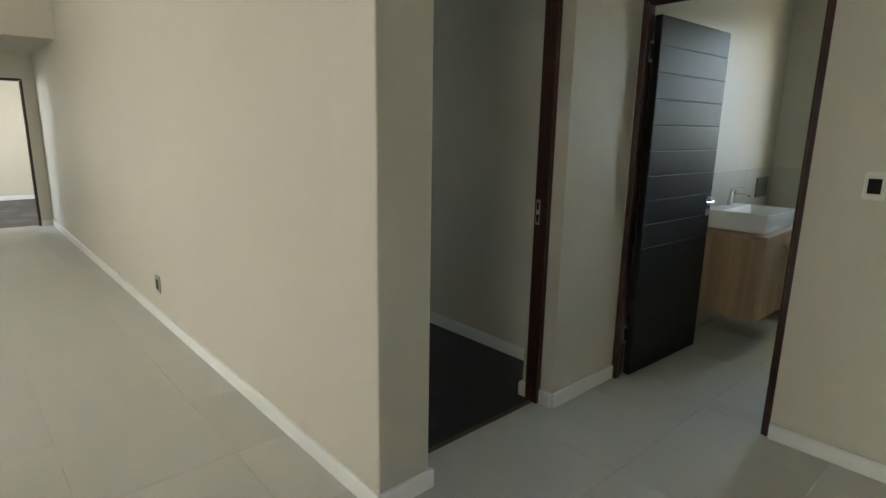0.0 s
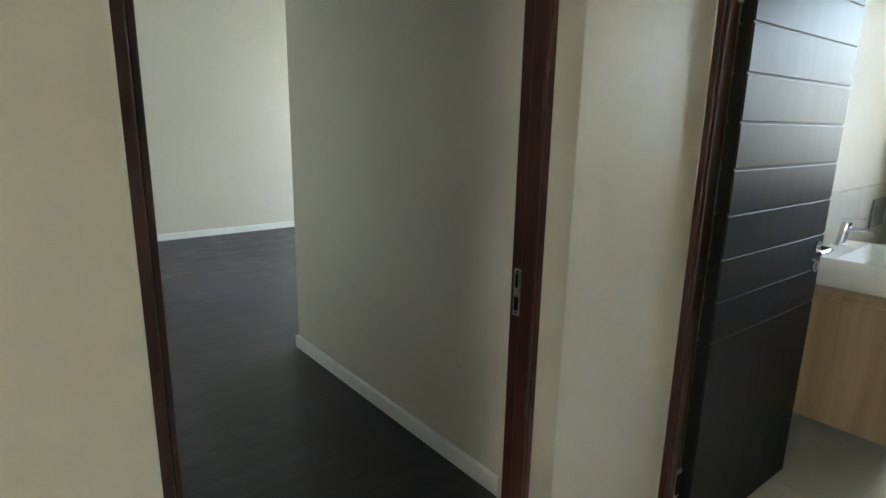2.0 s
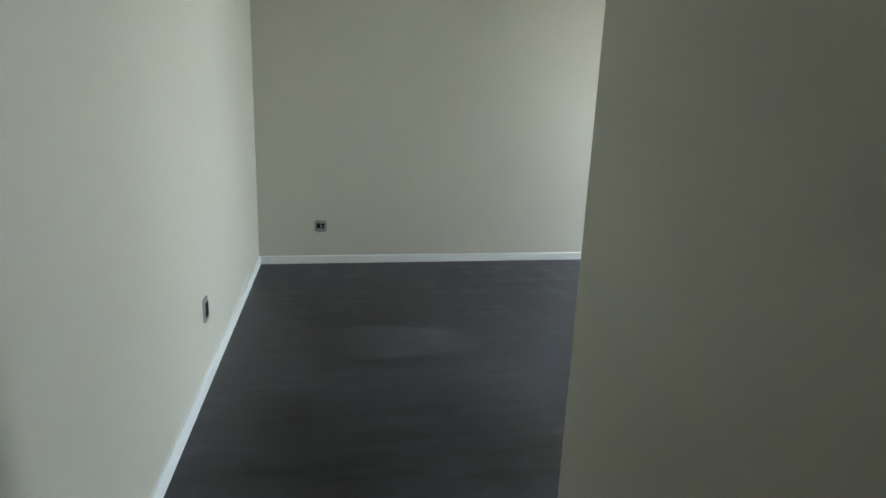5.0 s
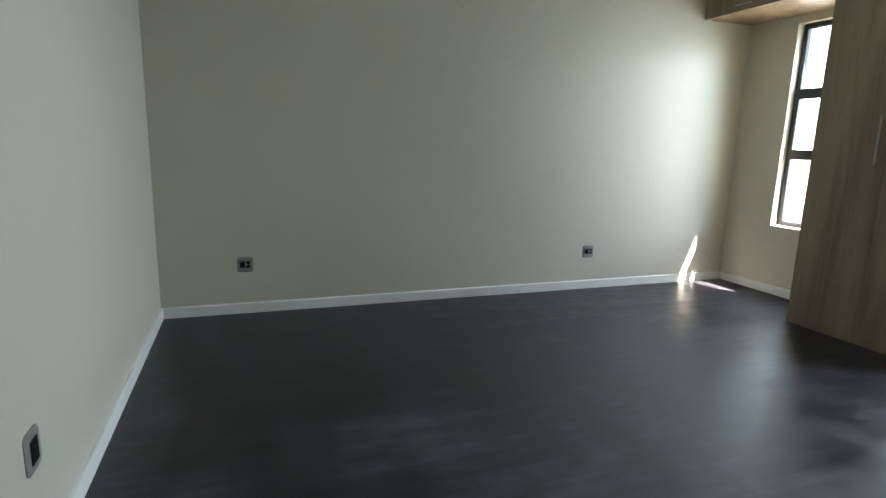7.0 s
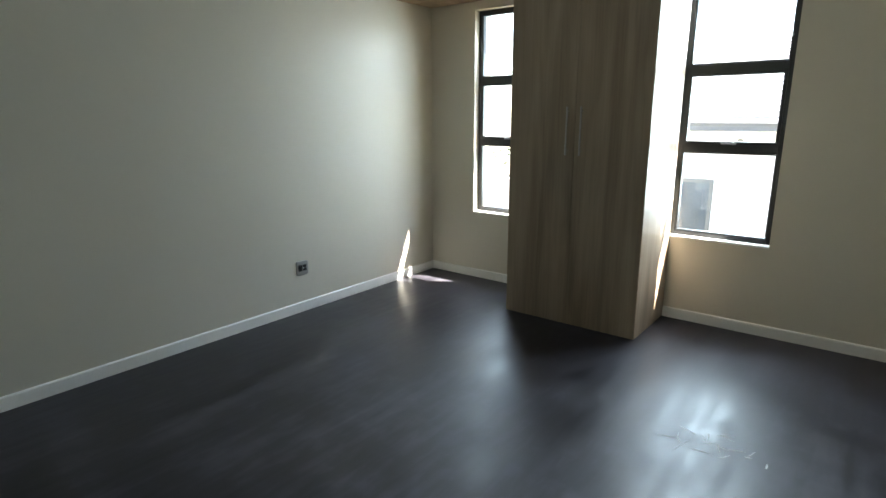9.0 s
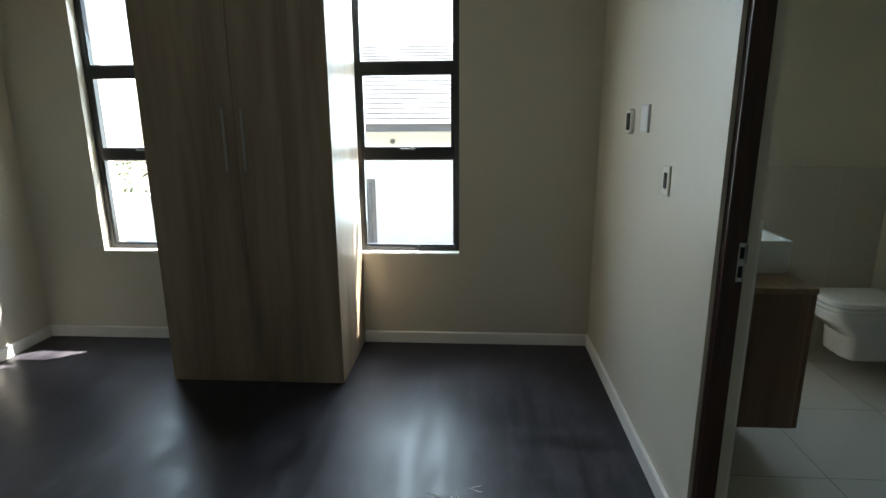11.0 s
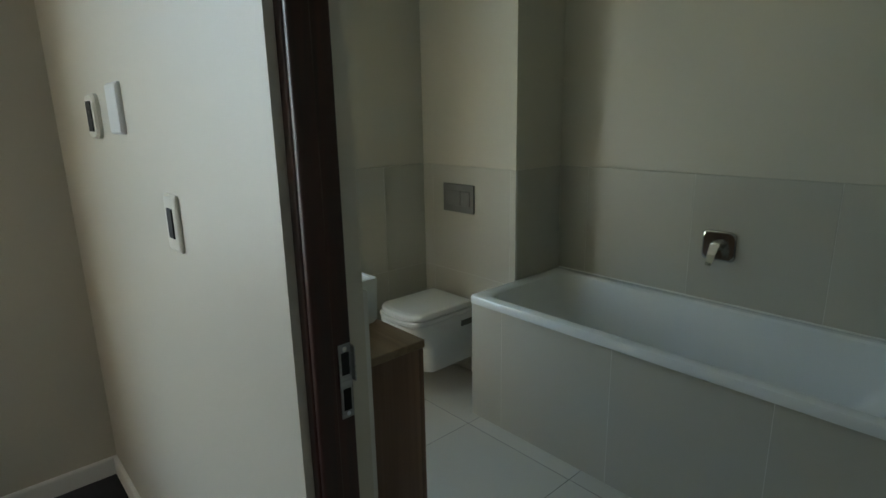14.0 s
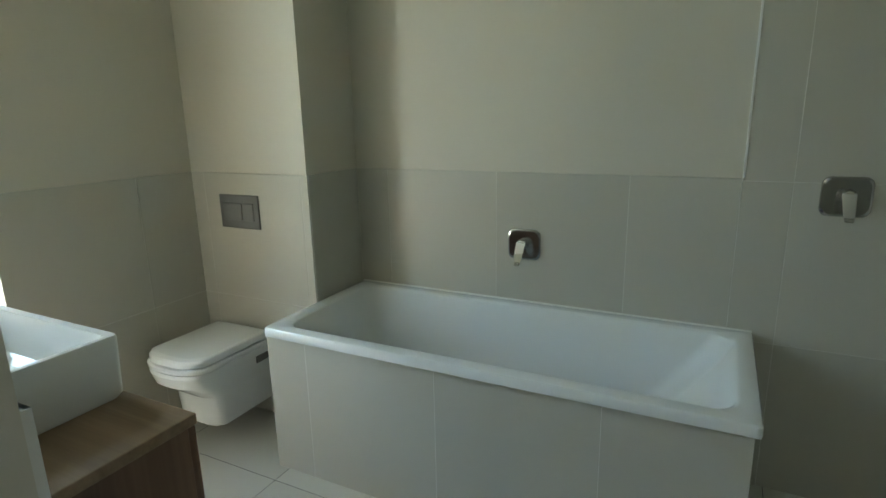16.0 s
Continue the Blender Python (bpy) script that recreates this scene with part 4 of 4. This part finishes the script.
def tile_mesh(axis, a, b, t, mat):
    """One tile with eased edges, its visible face towards the given axis; alike tiles share it."""
    key = (axis, round(a, 3), round(b, 3), t, mat.name)
    if key not in TILE_MESH:
        bm = bmesh.new()
        e = 0.0008
        rings = [[Vector((s * (a / 2 - i), u * (b / 2 - i), z)) for s, u in ((1, 1), (-1, 1), (-1, -1), (1, -1))] for z, i in ((0, 0), (t - e, 0), (t, e))]
        loft(bm, rings, cap_first=False)
        turn = {"z": Matrix.Identity(4), "-y": pose(0, 0, 0, 90), "y": pose(0, 0, 0, 90, 0, 180), "-x": pose(0, 0, 0, 90, 0, -90), "x": pose(0, 0, 0, 90, 0, 90)}[axis]
        bmesh.ops.transform(bm, matrix=turn, verts=bm.verts[:])
        TILE_MESH[key] = mesh_of("tile", bm, mat, smooth=False)
    return TILE_MESH[key]


def cuts(lo, hi, first, step, least=0.02):
    """The stretches between joints at first + k * step that lie within lo..hi."""
    k = math.floor((lo - first) / step) + 1
    marks = [lo]
    while first + k * step < hi - least:
        if first + k * step > lo + 0.02:
            marks.append(first + k * step)
        k += 1
    marks.append(hi)
    return list(zip(marks, marks[1:]))


def tile_floor(parent, x0, x1, y0, y1, fx, fy, step=0.6, joint=0.0019, z=-0.0065, mat=FLOOR_TILE):
    for a, b in cuts(x0, x1, fx, step):
        for c, d in cuts(y0, y1, fy, step):
            ob = new("tile", tile_mesh("z", b - a - joint, d - c - joint, 0.007, mat))
            ob.parent = parent
            ob.location = ((a + b) / 2, (c + d) / 2, z)


def tile_wall(name, along, lo, hi, face, out, z0, z1, first, zfirst=0.0, step=0.6, joint=0.002, zstep=0.604, label="matt stone-grey tiled wall", parent=None):
    """Wall tiles 10 mm thick on a grout bed, on the wall face at coordinate face."""
    if parent is None:
        ny = face + out * 0.0100
        c0, c1 = min(face, ny), max(face, ny)
        bed = one((lo, c0, z0), (hi, c1, z1 - 0.001)) if along == "x" else one((c0, lo, z0), (c1, hi, z1 - 0.001))
        parent = solid(name, bed, PALE_GROUT, label, "wall tiling", "structure", smooth=False)
    axis = ("y" if out > 0 else "-y") if along == "x" else ("x" if out > 0 else "-x")
    for a, b in cuts(lo, hi, first, step):
        for c, d in cuts(z0, z1, zfirst, zstep, 0.10):
            ob = new("tile", tile_mesh(axis, b - a - joint, d - c - joint, 0.006, WALL_TILE))
            ob.parent = parent
            s = (a + b) / 2
            ob.location = (s, face + out * 0.005, (c + d) / 2) if along == "x" else (face + out * 0.005, s, (c + d) / 2)
    return parent


DADO = 1.217
tile_floor(bpy.data.objects["floor_slab_passage"], -3.9, 1.78, -2.93, 0.118, -0.9, 0.67)
tile_floor(bpy.data.objects["floor_slab_passage"], -3.3, 0.0, 0.118, 7.99, -0.9, 0.67)
tile_floor(bpy.data.objects["floor_slab_bathroom"], 1.78, 4.13, -2.4, 0.04, 2.5, -0.53)
tile_floor(bpy.data.objects["floor_slab_ensuite"], XC + 0.15, XE, ENS_S, ENS_N + 0.03, 4.0, 1.12)
tile_wall("tiling_bathroom_north", "x", XB + 0.15, 4.13, 0.04, -1, 0, DADO - 0.04, 2.35)
tile_wall("tiling_bathroom_east", "y", -2.4, 0.03, 4.13, -1, 0, DADO - 0.04, -0.57)
tile_wall("tiling_ensuite_north", "x", 3.579, XE, ENS_N, -1, 0, DADO, 4.1)
tile_wall("tiling_ensuite_north", "x", XC + 0.15, 2.726, ENS_N, -1, 0, DADO, 1.9)
tile_wall("tiling_ensuite_east", "y", 0.695, WIN_C[0], XE, -1, 0, DADO, 1.0)
tile_wall("tiling_ensuite_east", "y", WIN_C[0], WIN_C[1], XE, -1, 0, WIN_Z[0], 1.6)
tile_wall("tiling_ensuite_east", "y", WIN_C[1], ENS_N - 0.011, XE, -1, 0, DADO, 1.6)
tile_wall("tiling_duct_front", "x", 4.661, XE - 0.011, 0.695, 1, 0, DADO, 4.7)
tile_wall("tiling_duct_side", "y", ENS_S + 0.011, 0.694, 4.672, -1, 0, DADO, 0.9)
tile_wall("tiling_ensuite_south", "x", 2.984, 4.661, ENS_S, 1, 0, DADO, 3.370, step=0.558)
tile_wall("tiling_shower_south", "x", XC + 0.161, 2.984, ENS_S, 1, 0, 2.43, 2.825, 0.0, step=0.608)
tile_wall("tiling_shower_west", "y", ENS_S, ENS_N - 0.011, XC + 0.15, 1, 0, 2.43, 0.9, step=0.608)
tile_wall("", "x", -hx + 0.014, hx - 0.002, hy - 0.0245, 1, 0, tz - 0.042, 3.315 - (TUB[0] + TUB[1]) / 2, parent=panel, step=0.572)
solid("trim", one((2.976, ENS_S + 0.0005, DADO + 0.001), (2.9835, ENS_S + 0.0145, 2.43), 0.001), WHITE_TRIM, "white tile edge trim beside the shower tiles", "tile trim", "structure")
